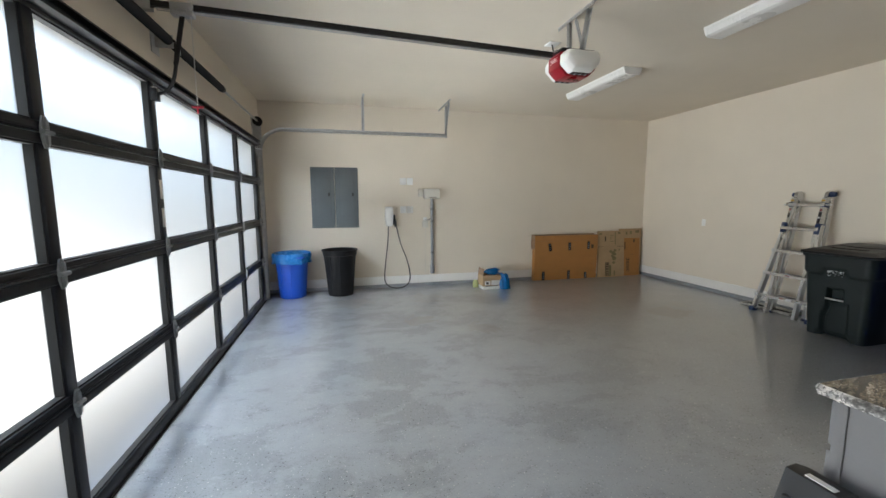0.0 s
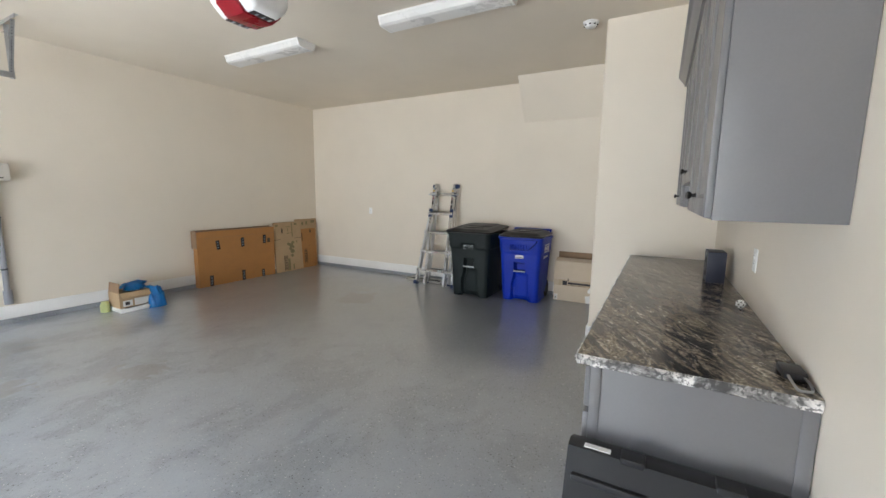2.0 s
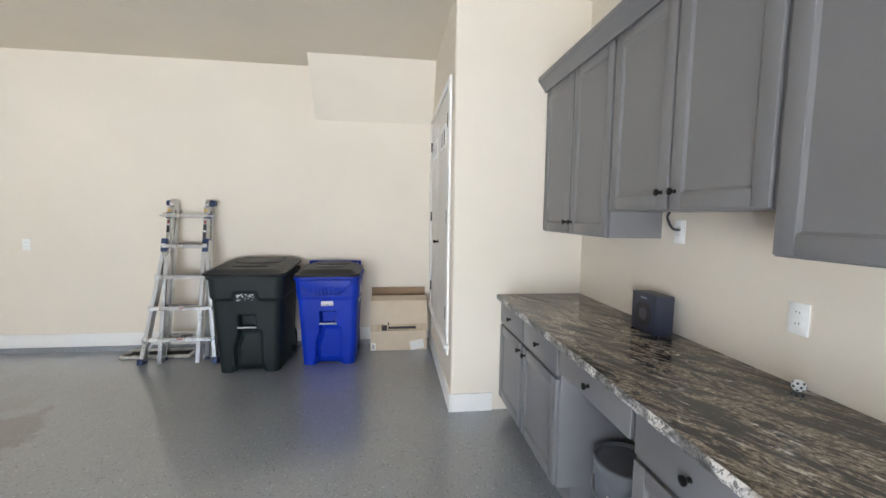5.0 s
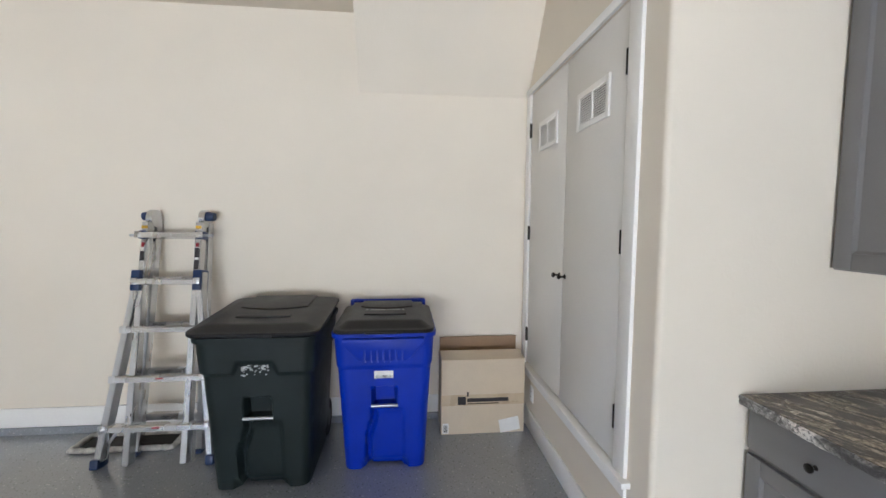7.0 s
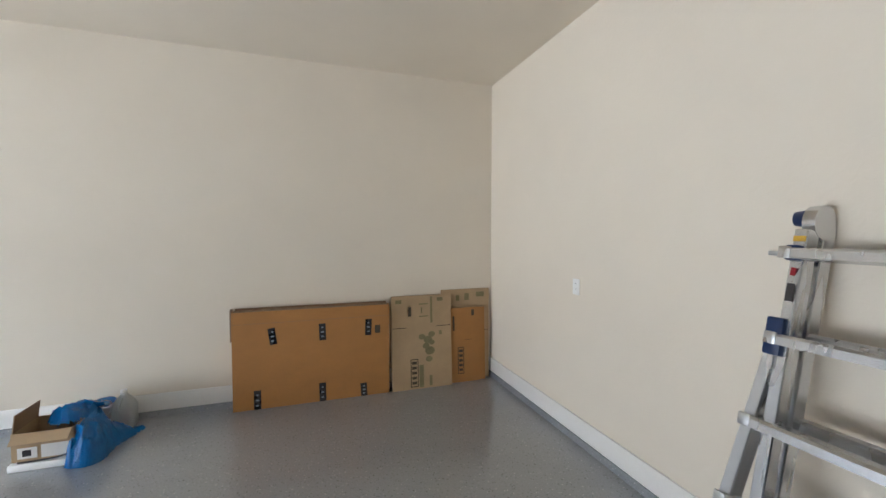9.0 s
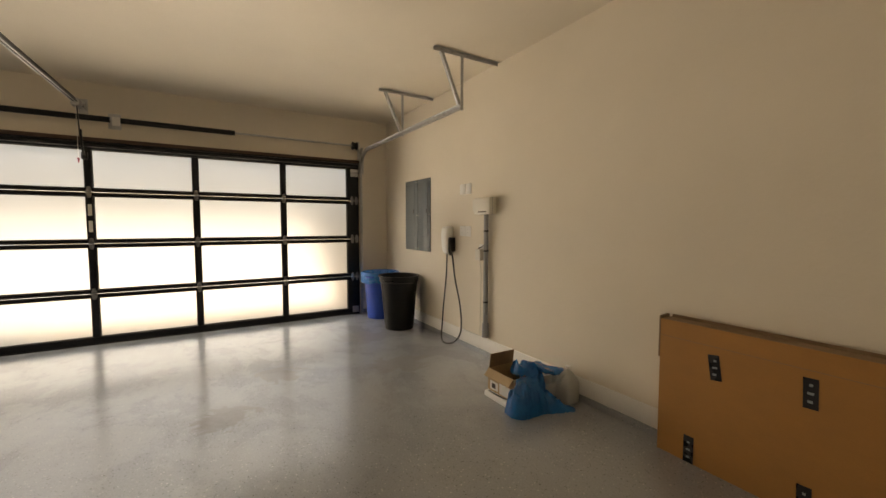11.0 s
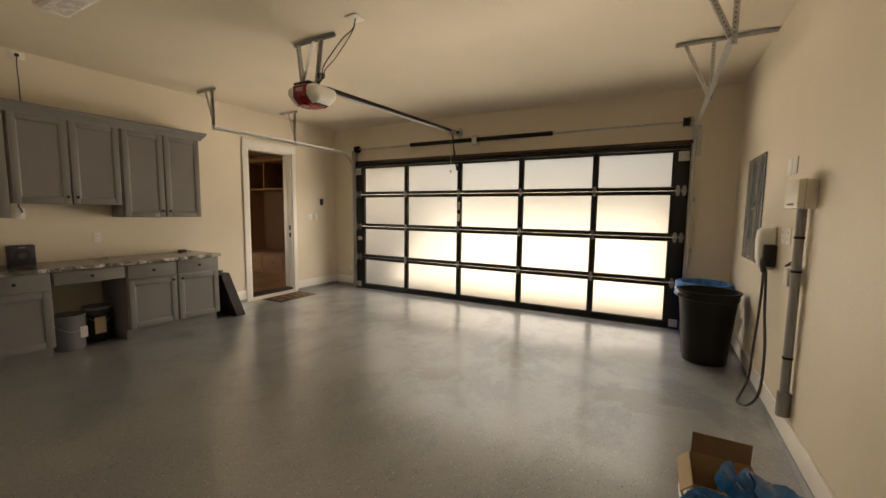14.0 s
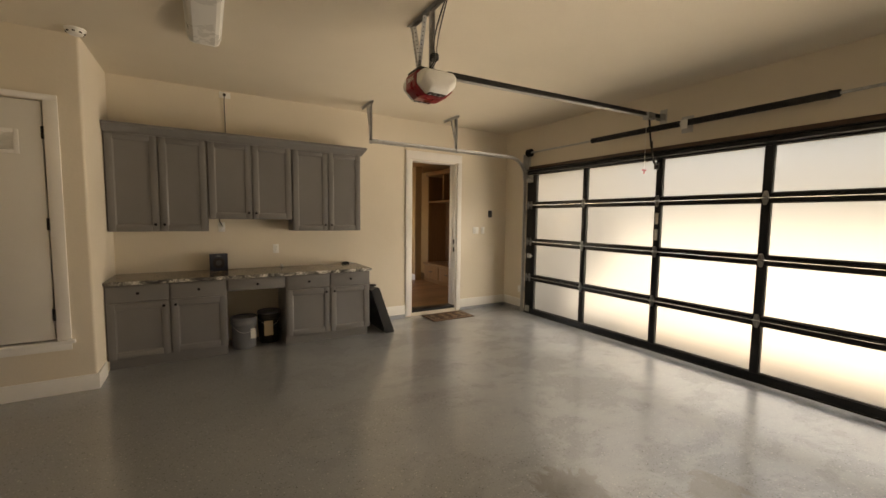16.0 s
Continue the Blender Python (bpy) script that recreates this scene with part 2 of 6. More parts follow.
def granite_edge():
    """The chiselled raw edge of the slab: paler, broken crystals."""
    m, nt, p = base_mat("chiselled granite edge")
    co = nt.nodes.new("ShaderNodeTexCoord")
    n1 = node(nt, "ShaderNodeTexNoise", Scale=5.5, Detail=7.0, Roughness=0.66, Distortion=0.8)
    n2 = node(nt, "ShaderNodeTexNoise", Scale=70.0, Detail=4.0, Roughness=0.7)
    for n in (n1, n2):
        nt.links.new(co.outputs["Object"], n.inputs["Vector"])
    c = ramp(nt, n1.outputs[0], ((0.40, (0.06, 0.058, 0.056)), (0.48, (0.30, 0.29, 0.275)), (0.55, (0.80, 0.77, 0.73)))).outputs[0]
    c = mixed(nt, ramp(nt, n2.outputs[0], ((0.50, (0, 0, 0)), (0.56, (0.85, 0.85, 0.85)))).outputs[0], c, (0.06, 0.058, 0.056))
    nt.links.new(c, p.inputs["Base Color"])
    p.inputs["Roughness"].default_value = 0.3
    b = node(nt, "ShaderNodeBump", Strength=0.6, Distance=0.006)
    nt.links.new(n2.outputs[0], b.inputs["Height"])
    nt.links.new(b.outputs[0], p.inputs["Normal"])
    return m


def frosted():
    """Satin-etched glazing, its colour darkened to hold down the daylight seen in it: scatters the daylight, with a
    blurred view through.
    """
    m, nt, p = base_mat("frosted glass")
    out = nt.nodes["Material Output"]
    nt.nodes.remove(p)
    tl = nt.nodes.new("ShaderNodeBsdfTranslucent")
    tl.inputs[0].default_value = (0.22, 0.223, 0.222, 1)
    rf = node(nt, "ShaderNodeBsdfRefraction", Roughness=0.68, IOR=1.25)
    rf.inputs[0].default_value = (0.46, 0.464, 0.46, 1)
    gl = node(nt, "ShaderNodeBsdfGlossy", Roughness=0.35)
    a = nt.nodes.new("ShaderNodeMixShader")
    a.inputs[0].default_value = 0.8
    b = nt.nodes.new("ShaderNodeMixShader")
    b.inputs[0].default_value = 0.05
    nt.links.new(tl.outputs[0], a.inputs[1])
    nt.links.new(rf.outputs[0], a.inputs[2])
    nt.links.new(a.outputs[0], b.inputs[1])
    nt.links.new(gl.outputs[0], b.inputs[2])
    nt.links.new(b.outputs[0], out.inputs[0])
    return m


def wood(name, lo, hi, rough=0.45, along=(0.6, 9, 9)):
    m, nt, p = base_mat(name)
    co = nt.nodes.new("ShaderNodeTexCoord")
    mp = nt.nodes.new("ShaderNodeMapping")
    mp.inputs["Scale"].default_value = along
    nt.links.new(co.outputs["Object"], mp.inputs["Vector"])
    n = node(nt, "ShaderNodeTexNoise", Scale=4.0, Detail=7.0, Roughness=0.65, Distortion=0.4)
    nt.links.new(mp.outputs[0], n.inputs["Vector"])
    info = nt.nodes.new("ShaderNodeObjectInfo")
    c = ramp(nt, n.outputs[0], ((0.3, lo), (0.7, hi))).outputs[0]
    k = ramp(nt, info.outputs["Random"], ((0.0, (0.75,) * 3), (1.0, (1.1,) * 3))).outputs[0]
    nt.links.new(mixed(nt, 1.0, c, k, "MULTIPLY"), p.inputs["Base Color"])
    p.inputs["Roughness"].default_value = rough
    b = node(nt, "ShaderNodeBump", Strength=0.1, Distance=0.001)
    nt.links.new(n.outputs[0], b.inputs["Height"])
    nt.links.new(b.outputs[0], p.inputs["Normal"])
    return m


WALL = wall_paint("cream wall paint", (0.72, 0.657, 0.556))
CEIL = wall_paint("cream ceiling paint", (0.70, 0.637, 0.535))
EPOXY = epoxy_floor()
TRIM = surf("white trim paint", (0.80, 0.79, 0.765), 0.4, var=0.04, scale=2, bump=0.05)
DOORWHITE = surf("white door paint", (0.68, 0.665, 0.63), 0.38, var=0.03, scale=1.5, bump=0.05)
GRANITE, GRANITE_EDGE = granite(), granite_edge()
CABGREY = surf("grey cabinet lacquer", (0.175, 0.172, 0.176), 0.36, var=0.05, scale=2, grain=140, bump=0.05, depth=0.001)
KNOB = surf("oil-rubbed bronze", (0.018, 0.016, 0.015), 0.35, metal=0.6, var=0.2)
FROST = frosted()
DOORBLACK = surf("black powder coat", (0.008, 0.009, 0.012), 0.34, var=0.2, scale=3, grain=200, bump=0.08, depth=0.0008)
RUBBER = surf("black rubber", (0.011, 0.011, 0.011), 0.75, var=0.2)
GALV = surf("galvanised steel", (0.52, 0.53, 0.54), 0.38, metal=0.9, var=0.14, scale=18, grain=60, bump=0.06)
ZINC = surf("dull zinc plate", (0.30, 0.31, 0.32), 0.45, metal=0.8, var=0.2, scale=18, grain=60, bump=0.06)
DARKMETAL = surf("black painted steel", (0.010, 0.010, 0.011), 0.42, metal=0.1, var=0.2)
ALU = surf("brushed aluminium", (0.60, 0.605, 0.61), 0.27, metal=1.0, var=0.03, scale=3, grain=60, bump=0.01, spread=0.08, stretch=(1, 1, 0.25))
NAVY = surf("navy plastic", (0.007, 0.024, 0.085), 0.4, var=0.1)
PANELGREY = surf("grey enamel", (0.135, 0.155, 0.165), 0.12, spread=0.05, var=0.06, scale=3, bump=0.05)
WHITEPL = surf("white plastic", (0.83, 0.83, 0.81), 0.35, var=0.03, bump=0.03)
CREAMPL = surf("cream plastic", (0.66, 0.64, 0.57), 0.4, var=0.04, bump=0.03)
DIFFUSER = surf("milky acrylic", (0.74, 0.74, 0.72), 0.3, var=0.02, bump=0.02)
REDPL = surf("red plastic", (0.24, 0.006, 0.014), 0.3, var=0.06, bump=0.03)
BLACKPL = surf("black plastic", (0.013, 0.013, 0.0145), 0.45, var=0.15, scale=5, grain=120, bump=0.1)
BLACKCAN = surf("scuffed black plastic", (0.009, 0.0095, 0.011), 0.42, var=0.25, scale=6, grain=150, bump=0.15, stretch=(1, 1, 0.5))
BLUECAN = surf("blue plastic", (0.012, 0.075, 0.48), 0.42, var=0.1, scale=5, grain=150, bump=0.1)
CARTDARK = surf("dark green cart plastic", (0.010, 0.016, 0.016), 0.45, var=0.25, scale=5, grain=240, bump=0.25)
CARTBLUE = surf("royal blue cart plastic", (0.003, 0.026, 0.36), 0.42, var=0.12, scale=5, grain=240, bump=0.2)
LIDBLACK = surf("black lid plastic", (0.013, 0.013, 0.0145), 0.4, var=0.2, scale=5, grain=240, bump=0.3)
for m in (CARTDARK, CARTBLUE, LIDBLACK, BLACKCAN, DOORBLACK):
    m.node_tree.nodes["Principled BSDF"].inputs["Specular IOR Level"].default_value = 0.28
CARD_O = surf("orange-brown cardboard", (0.39, 0.185, 0.055), 0.75, var=0.07, scale=5, grain=120, bump=0.1, stretch=(1, 1, 1.5))
CARD_T = surf("tan cardboard", (0.42, 0.30, 0.17), 0.78, var=0.08, scale=5, grain=120, bump=0.1)
CARD_P = surf("pale cardboard", (0.55, 0.46, 0.34), 0.78, var=0.05, scale=5, grain=120, bump=0.1)
# darker copy of the cardboard, with the shade of flaps put into its colour
CARD_SHADE = surf("shaded cardboard flap", (0.26, 0.17, 0.10), 0.8, var=0.1)
TAPE = surf("black printed tape", (0.02, 0.02, 0.024), 0.28, var=0.2, bump=0.1)
TAPEPRINT = surf("grey tape print", (0.28, 0.34, 0.38), 0.4, var=0.2)
INKGREEN = surf("green print", (0.23, 0.20, 0.10), 0.8, var=0.25, grain=60)
INKDARK = surf("dark print", (0.07, 0.055, 0.035), 0.8, var=0.25, grain=60)
INKBLACK = surf("black print", (0.03, 0.025, 0.025), 0.7, var=0.2)
TANTAPE = surf("tan packing tape", (0.47, 0.37, 0.25), 0.3, var=0.05)
PAPER = surf("white label paper", (0.72, 0.71, 0.68), 0.7, var=0.05, grain=60)
WORN = surf("worn white label", (0.55, 0.56, 0.56), 0.6, var=0.5, scale=30, grain=120)
BAG = surf("blue plastic bag", (0.002, 0.125, 0.38), 0.17, var=0.2, scale=9, grain=22, bump=0.55, depth=0.012)
LINER = surf("thin blue liner", (0.03, 0.20, 0.55), 0.28, var=0.2, scale=9, grain=40, bump=0.3, depth=0.004)
JUG = surf("milky plastic jug", (0.60, 0.62, 0.60), 0.34, var=0.05)
JUG.node_tree.nodes["Principled BSDF"].inputs["Transmission Weight"].default_value = 0.3
JUG.node_tree.nodes["Principled BSDF"].inputs["IOR"].default_value = 1.1
BUCKETGREY = surf("grey bucket plastic", (0.16, 0.17, 0.19), 0.45, var=0.1)
CONDUIT = surf("grey pvc conduit", (0.30, 0.31, 0.33), 0.5, var=0.06)
CABLE = surf("dark grey cable", (0.05, 0.05, 0.053), 0.5, var=0.1)
RUG = surf("brown patterned rug", (0.12, 0.07, 0.045), 0.95, var=0.6, scale=22, grain=150, bump=0.6, depth=0.004)
RUGLIGHT = surf("tan rug pattern", (0.28, 0.19, 0.12), 0.95, var=0.4, scale=30, grain=150, bump=0.6, depth=0.004)
FLUFF = surf("dirty white fleece", (0.5, 0.48, 0.44), 0.95, var=0.35, scale=25, grain=180, bump=0.8, depth=0.006)
CONCRETE = surf("driveway concrete", (0.21, 0.165, 0.112), 0.85, var=0.12, scale=1.5, grain=40, bump=0.2)
GRASS = surf("dry lawn", (0.09, 0.08, 0.045), 0.95, var=0.4, scale=3, grain=30, bump=0.5)
BACKDROP_TAN = surf("tan backdrop screen", (0.30, 0.25, 0.165), 0.9, var=0.4, scale=2, grain=12, bump=0.5)
SIDING = surf("exterior stucco", (0.55, 0.50, 0.42), 0.85, var=0.08, scale=2, grain=60, bump=0.3)
FLOORWOOD = wood("oak floorboard", (0.20, 0.10, 0.045), (0.36, 0.20, 0.10))
LOCKERWOOD = wood("stained locker wood", (0.20, 0.105, 0.045), (0.30, 0.165, 0.075), along=(9, 9, 0.6))
LOCKERDARK = wood("dark locker back", (0.085, 0.038, 0.016), (0.13, 0.06, 0.026), along=(9, 9, 0.6))
HEADTRIM = wood("weathered header trim", (0.06, 0.03, 0.018), (0.11, 0.06, 0.035), along=(9, 0.6, 9))


# ---- building helpers ----
ORIGIN = {}


def thing(name, base, label, category, group="", kind=""):
    e = new(name)
    e.empty_display_size = 0.1
    e.location = base
    ORIGIN[e.name] = Vector(base)
    return tagged(e, label, category, group, kind)


def mesh_of(bm, name, material, smooth=None):
    bmesh.ops.recalc_face_normals(bm, faces=bm.faces[:])
    me = bpy.data.meshes.new(name)
    bm.to_mesh(me)
    bm.free()
    me.materials.append(material)
    if smooth:
        me.shade_smooth()
        me.set_sharp_from_angle(angle=radians(smooth))
    return me


def part(name, bm, material, parent, label="", smooth=40):
    """One mesh under a thing or a part; the bmesh is in world places."""
    o = ORIGIN[parent.name]
    bmesh.ops.translate(bm, verts=bm.verts[:], vec=-o)
    ob = new(name, mesh_of(bm, name, material, smooth))
    ob.parent = parent
    ORIGIN[ob.name] = o
    return tagged(ob, label)


def solid(name, bm, material, label, category, group="", kind="", smooth=40, base=None):
    """A thing or a piece of the setting that is one mesh."""
    base = Vector(base or (0, 0, 0))
    bmesh.ops.translate(bm, verts=bm.verts[:], vec=-base)
    ob = new(name, mesh_of(bm, name, material, smooth))
    ob.location = base
    ORIGIN[ob.name] = base
    return tagged(ob, label, category, group, kind)


def shared(name, me, parent, m, label=""):
    """One more object on a mesh that alike pieces share, at a pose in the parent's own space."""
    ob = new(name, me)
    ob.parent = parent
    ob.matrix_basis = m
    return tagged(ob, label)


def B(*boxes, bevel=0.0, seg=2):
    """A bmesh of boxes (x0, x1, y0, y1, z0, z1)."""
    bm = bmesh.new()
    for b in boxes:
        add_box(bm, b, bevel, seg)
    return bm


def add_box(bm, b, bevel=0.0, seg=2):
    x0, x1, y0, y1, z0, z1 = b
    m = Matrix.LocRotScale(((x0 + x1) / 2, (y0 + y1) / 2, (z0 + z1) / 2), None, (abs(x1 - x0), abs(y1 - y0), abs(z1 - z0)))
    vs = bmesh.ops.create_cube(bm, size=1, matrix=m)["verts"]
    if bevel:
        es = list({e for v in vs for e in v.link_edges})
        bmesh.ops.bevel(bm, geom=es, offset=bevel, segments=seg, affect="EDGES", profile=0.5)
    return bm


def add_cyl(bm, a, b, r0, r1=None, seg=16):
    a, b = Vector(a), Vector(b)
    d = b - a
    m = Matrix.Translation((a + b) / 2) @ d.to_track_quat("Z", "Y").to_matrix().to_4x4()
    bmesh.ops.create_cone(bm, cap_ends=True, segments=seg, radius1=r0, radius2=r0 if r1 is None else r1, depth=d.length, matrix=m)
    return bm


def add_loft(bm, rings, close=True):
    vs = [[bm.verts.new(p) for p in ring] for ring in rings]
    n = len(vs[0])
    for a, b in zip(vs, vs[1:]):
        for i in range(n):
            bm.faces.new((a[i], a[(i + 1) % n], b[(i + 1) % n], b[i]))
    if close:
        bm.faces.new(vs[0][::-1])
        bm.faces.new(vs[-1])
    return bm


def rrect(cx, cy, hx, hy, r, z, n=4):
    """A rounded rectangle ring at height z."""
    pts = []
    for sx, sy, a0 in ((1, 1, 0), (-1, 1, 90), (-1, -1, 180), (1, -1, 270)):
        for i in range(n + 1):
            a = radians(a0 + 90 * i / n)
            pts.append(Vector((cx + sx * (hx - r) + r * math.cos(a), cy + sy * (hy - r) + r * math.sin(a), z)))
    return pts


def add_lathe(bm, profile, c, seg=32):
    rings = [[Vector((c[0] + r * math.cos(2 * math.pi * i / seg), c[1] + r * math.sin(2 * math.pi * i / seg), c[2] + z)) for i in range(seg)] for r, z in profile]
    return add_loft(bm, rings)


def add_tube(bm, pts, r, seg=8):
    pts = [Vector(p) for p in pts]
    rings, side = [], None
    for i, p in enumerate(pts):
        d = (pts[min(i + 1, len(pts) - 1)] - pts[max(i - 1, 0)]).normalized()
        if side is None:
            side = d.orthogonal().normalized()
        side = (side - d * side.dot(d)).normalized()
        up = d.cross(side)
        rings.append([p + r * (math.cos(2 * math.pi * k / seg) * side + math.sin(2 * math.pi * k / seg) * up) for k in range(seg)])
    return add_loft(bm, rings)


def add_prism(bm, poly, axis, a0, a1):
    """Extrudes a polygon: axis x takes (y, z), axis y takes (x, z), axis z takes (x, y)."""
    def place(u, v, a):
        return {"x": (a, u, v), "y": (u, a, v), "z": (u, v, a)}[axis]
    return add_loft(bm, [[Vector(place(u, v, a)) for u, v in poly] for a in (a0, a1)])


def curve_points(ctrl, n=12):
    """A smooth line through control points."""
    c = [Vector(p) for p in ctrl]
    c = [2 * c[0] - c[1]] + c + [2 * c[-1] - c[-2]]
    out = []
    for p0, p1, p2, p3 in zip(c, c[1:], c[2:], c[3:]):
        for i in range(n):
            t = i / n
            out.append(0.5 * (2 * p1 + (p2 - p0) * t + (2 * p0 - 5 * p1 + 4 * p2 - p3) * t * t + (3 * p1 - p0 - 3 * p2 + p3) * t**3))
    return out + [c[-2]]


# ---- the large structure ----
XW, XE, YN, YS, HC = -0.55, 6.59, 7.42, 0.885, 3.05
CURB, FLOOR_IN = 0.055, 0.09

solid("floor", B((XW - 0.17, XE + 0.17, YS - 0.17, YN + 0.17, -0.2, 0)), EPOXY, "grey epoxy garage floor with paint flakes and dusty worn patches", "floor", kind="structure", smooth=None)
solid("ceiling", B((XW - 0.17, XE + 0.17, YS - 0.17, YN + 0.17, HC, HC + 0.15)), CEIL, "cream painted garage ceiling", "ceiling", kind="structure", smooth=None)
solid("wall_north", B((XW - 0.17, XE + 0.17, YN, YN + 0.17, 0, HC)), WALL, "cream textured wall with electrical panels", "wall", kind="structure", smooth=None)
solid("wall_east", B((XE, XE + 0.17, YS, YN, 0, HC)), WALL, "cream textured wall behind the ladder and carts", "wall", kind="structure", smooth=None)
solid("wall_west", B((XW - 0.17, XW, YS, 1.56, 0, HC), (XW - 0.17, XW, 6.86, YN, 0, HC), (XW - 0.17, XW, 1.56, 6.86, 2.33, HC)), WALL, "cream wall round the wide garage door", "wall", kind="structure", smooth=None)
DX0, DX1, DTOP = 0.505, 1.339, 2.46
solid("wall_south", B((XW - 0.17, DX0, YS - 0.17, YS, 0, HC), (DX1, XE + 0.17, YS - 0.17, YS, 0, HC), (DX0, DX1, YS - 0.17, YS, DTOP, HC), (DX0, DX1, YS - 0.17, YS, 0, 0.06)), WALL, "cream wall with cabinets and a house door", "wall", kind="structure", smooth=None)

# closet wall with a rounded outer corner
PX, PY = 4.94, 1.88
r = 0.022
corner = [(PX + r - r * math.sin(a), PY - r + r * math.cos(a)) for a in [radians(15 * i) for i in range(7)]]
bm = add_prism(bmesh.new(), [(PX + 0.25, PY - 0.1), (PX + 0.25, PY)] + corner + [(PX, YS), (PX + 0.1, YS), (PX + 0.1, PY - 0.1)], "z", 0, HC)
CX0, CX1, CZ0, CZ1 = 5.19, 6.47, 0.47, 2.48
for b in ((CX0, CX1, PY - 0.1, PY, CZ1, HC), (CX0, CX1, PY - 0.1, PY, 0, CZ0), (CX1, XE, PY - 0.1, PY, 0, HC)):
    add_box(bm, b)
solid("wall_closet", bm, WALL, "cream closet wall with a rounded corner and raised double doors", "wall", kind="structure")
solid("soffit", add_prism(bmesh.new(), [(6.224, HC), (XE, HC), (XE, 2.49)], "y", PY, 3.15), WALL, "sloped cream soffit high in the corner", "soffit", kind="structure")


def board(x0, x1, y0, y1, curb=True):
    z0 = CURB if curb else 0.0
    solid("baseboard", B((x0, x1, y0, y1, z0, z0 + 0.14), bevel=0.004), TRIM, "white painted baseboard", "baseboard", kind="structure")
    if curb:
        g = 0.003
        solid("trim", B((x0 - g * (x1 - x0 < 0.05), x1 + g * (x1 - x0 < 0.05), y0 - g * (y1 - y0 < 0.05), y1 + g * (y1 - y0 < 0.05), 0, CURB - 0.003)), EPOXY, "grey coated concrete curb below the baseboard", "curb", kind="structure", smooth=None)


board(XW + 0.016, XE, YN - 0.016, YN)
board(XE - 0.016, XE, PY + 0.016, YN - 0.018)
board(XW + 0.016, 0.415, YS, YS + 0.016)
board(1.44, 2.24, YS, YS + 0.016)
board(XW, XW + 0.016, YS + 0.018, 1.46)
board(XW, XW + 0.016, 6.97, YN - 0.018)
board(PX - 0.016, XE, PY, PY + 0.016, curb=False)
board(PX - 0.016, PX, 1.56, PY - 0.001, curb=False)

# house doorway: casing, lining, threshold
door1 = thing("door_1", (0.92, YS, 0), "white cased doorway into the dim mudroom", "doorway", kind="structure")
for name, b in (("casing", (0.417, 0.500, YS, YS + 0.02, 0.02, DTOP + 0.005)), ("casing", (1.344, 1.437, YS, YS + 0.02, 0.02, DTOP + 0.005)), ("casing", (0.417, 1.437, YS, YS + 0.022, DTOP + 0.005, 2.59)),
                ("jamb", (DX0, DX0 + 0.018, YS - 0.19, YS + 0.004, 0.06, DTOP)), ("jamb", (DX1 - 0.018, DX1, YS - 0.19, YS + 0.004, 0.06, DTOP)), ("jamb", (DX0 + 0.018, DX1 - 0.018, YS - 0.19, YS + 0.004, DTOP - 0.018, DTOP)),
                ("door_stop", (DX0 + 0.018, DX0 + 0.03, YS - 0.12, YS - 0.07, 0.09, DTOP - 0.018)), ("door_stop", (DX1 - 0.03, DX1 - 0.018, YS - 0.12, YS - 0.07, 0.09, DTOP - 0.018))):
    part(name, B(b, bevel=0.003), TRIM, door1)
part("threshold", B((DX0 + 0.018, DX1 - 0.018, YS - 0.19, YS + 0.01, 0.06, 0.10), bevel=0.006), DARKMETAL, door1, "dark metal threshold")
for z in (1.04, 1.17):
    part("strike_plate", B((DX0 + 0.018, DX0 + 0.021, YS - 0.06, YS - 0.02, z - 0.04, z + 0.04), bevel=0.001), KNOB, door1, "black strike plate")

# mudroom beyond the doorway
MY0, MZ = -3.2, 2.75
# tan made warmer: the room's warm light is put into this colour
mwall = surf("mudroom wall paint", (0.42, 0.28, 0.15), 0.6, var=0.04, bump=0.1)
solid("wall_mudroom_west", B((-1.05, -0.9, MY0, YS - 0.17, FLOOR_IN, MZ)), mwall, "tan mudroom wall behind the lockers", "wall", kind="structure", smooth=None)
# the opening in this wall is invented, out of view, to brighten the room
solid("wall_mudroom_east", B((2.6, 2.75, MY0, -2.4, FLOOR_IN, MZ), (2.6, 2.75, -1.0, YS - 0.17, FLOOR_IN, MZ), (2.6, 2.75, -2.4, -1.0, FLOOR_IN, 1.0), (2.6, 2.75, -2.4, -1.0, 2.2, MZ)), mwall, "tan mudroom side wall with an unseen opening added to let light in", "wall", kind="structure", smooth=None)
solid("wall_mudroom_south", B((-1.05, 2.75, MY0 - 0.15, MY0, FLOOR_IN, MZ)), mwall, "tan mudroom end wall", "wall", kind="structure", smooth=None)
solid("wall_mudroom_stub", B((-0.28, -0.12, -2.35, -1.85, FLOOR_IN, MZ)), mwall, "tan wall end beside the lockers", "wall", kind="structure", smooth=None)
solid("ceiling_mudroom", B((-1.05, 2.75, MY0 - 0.15, YS - 0.17, MZ, MZ + 0.1)), mwall, "tan mudroom ceiling", "ceiling", kind="structure", smooth=None)
solid("baseboard", B((-0.12, -0.105, -2.37, -1.83, FLOOR_IN, FLOOR_IN + 0.14), bevel=0.004), TRIM, "white baseboard round the wall end", "baseboard", kind="structure")

# outside: ground, drive, and an unseen roof, backdrop and wall added to shape the light
solid("ground", B((-400, XW - 0.171, -400, 400, -0.35, -0.03)), GRASS, "dry lawn beyond the driveway", "ground", kind="structure", smooth=None)
solid("road", B((-8.5, XW - 0.171, 0.9, 12.0, -0.03, -0.02)), CONCRETE, "sunlit pale concrete driveway before the garage", "driveway", kind="structure", smooth=None)
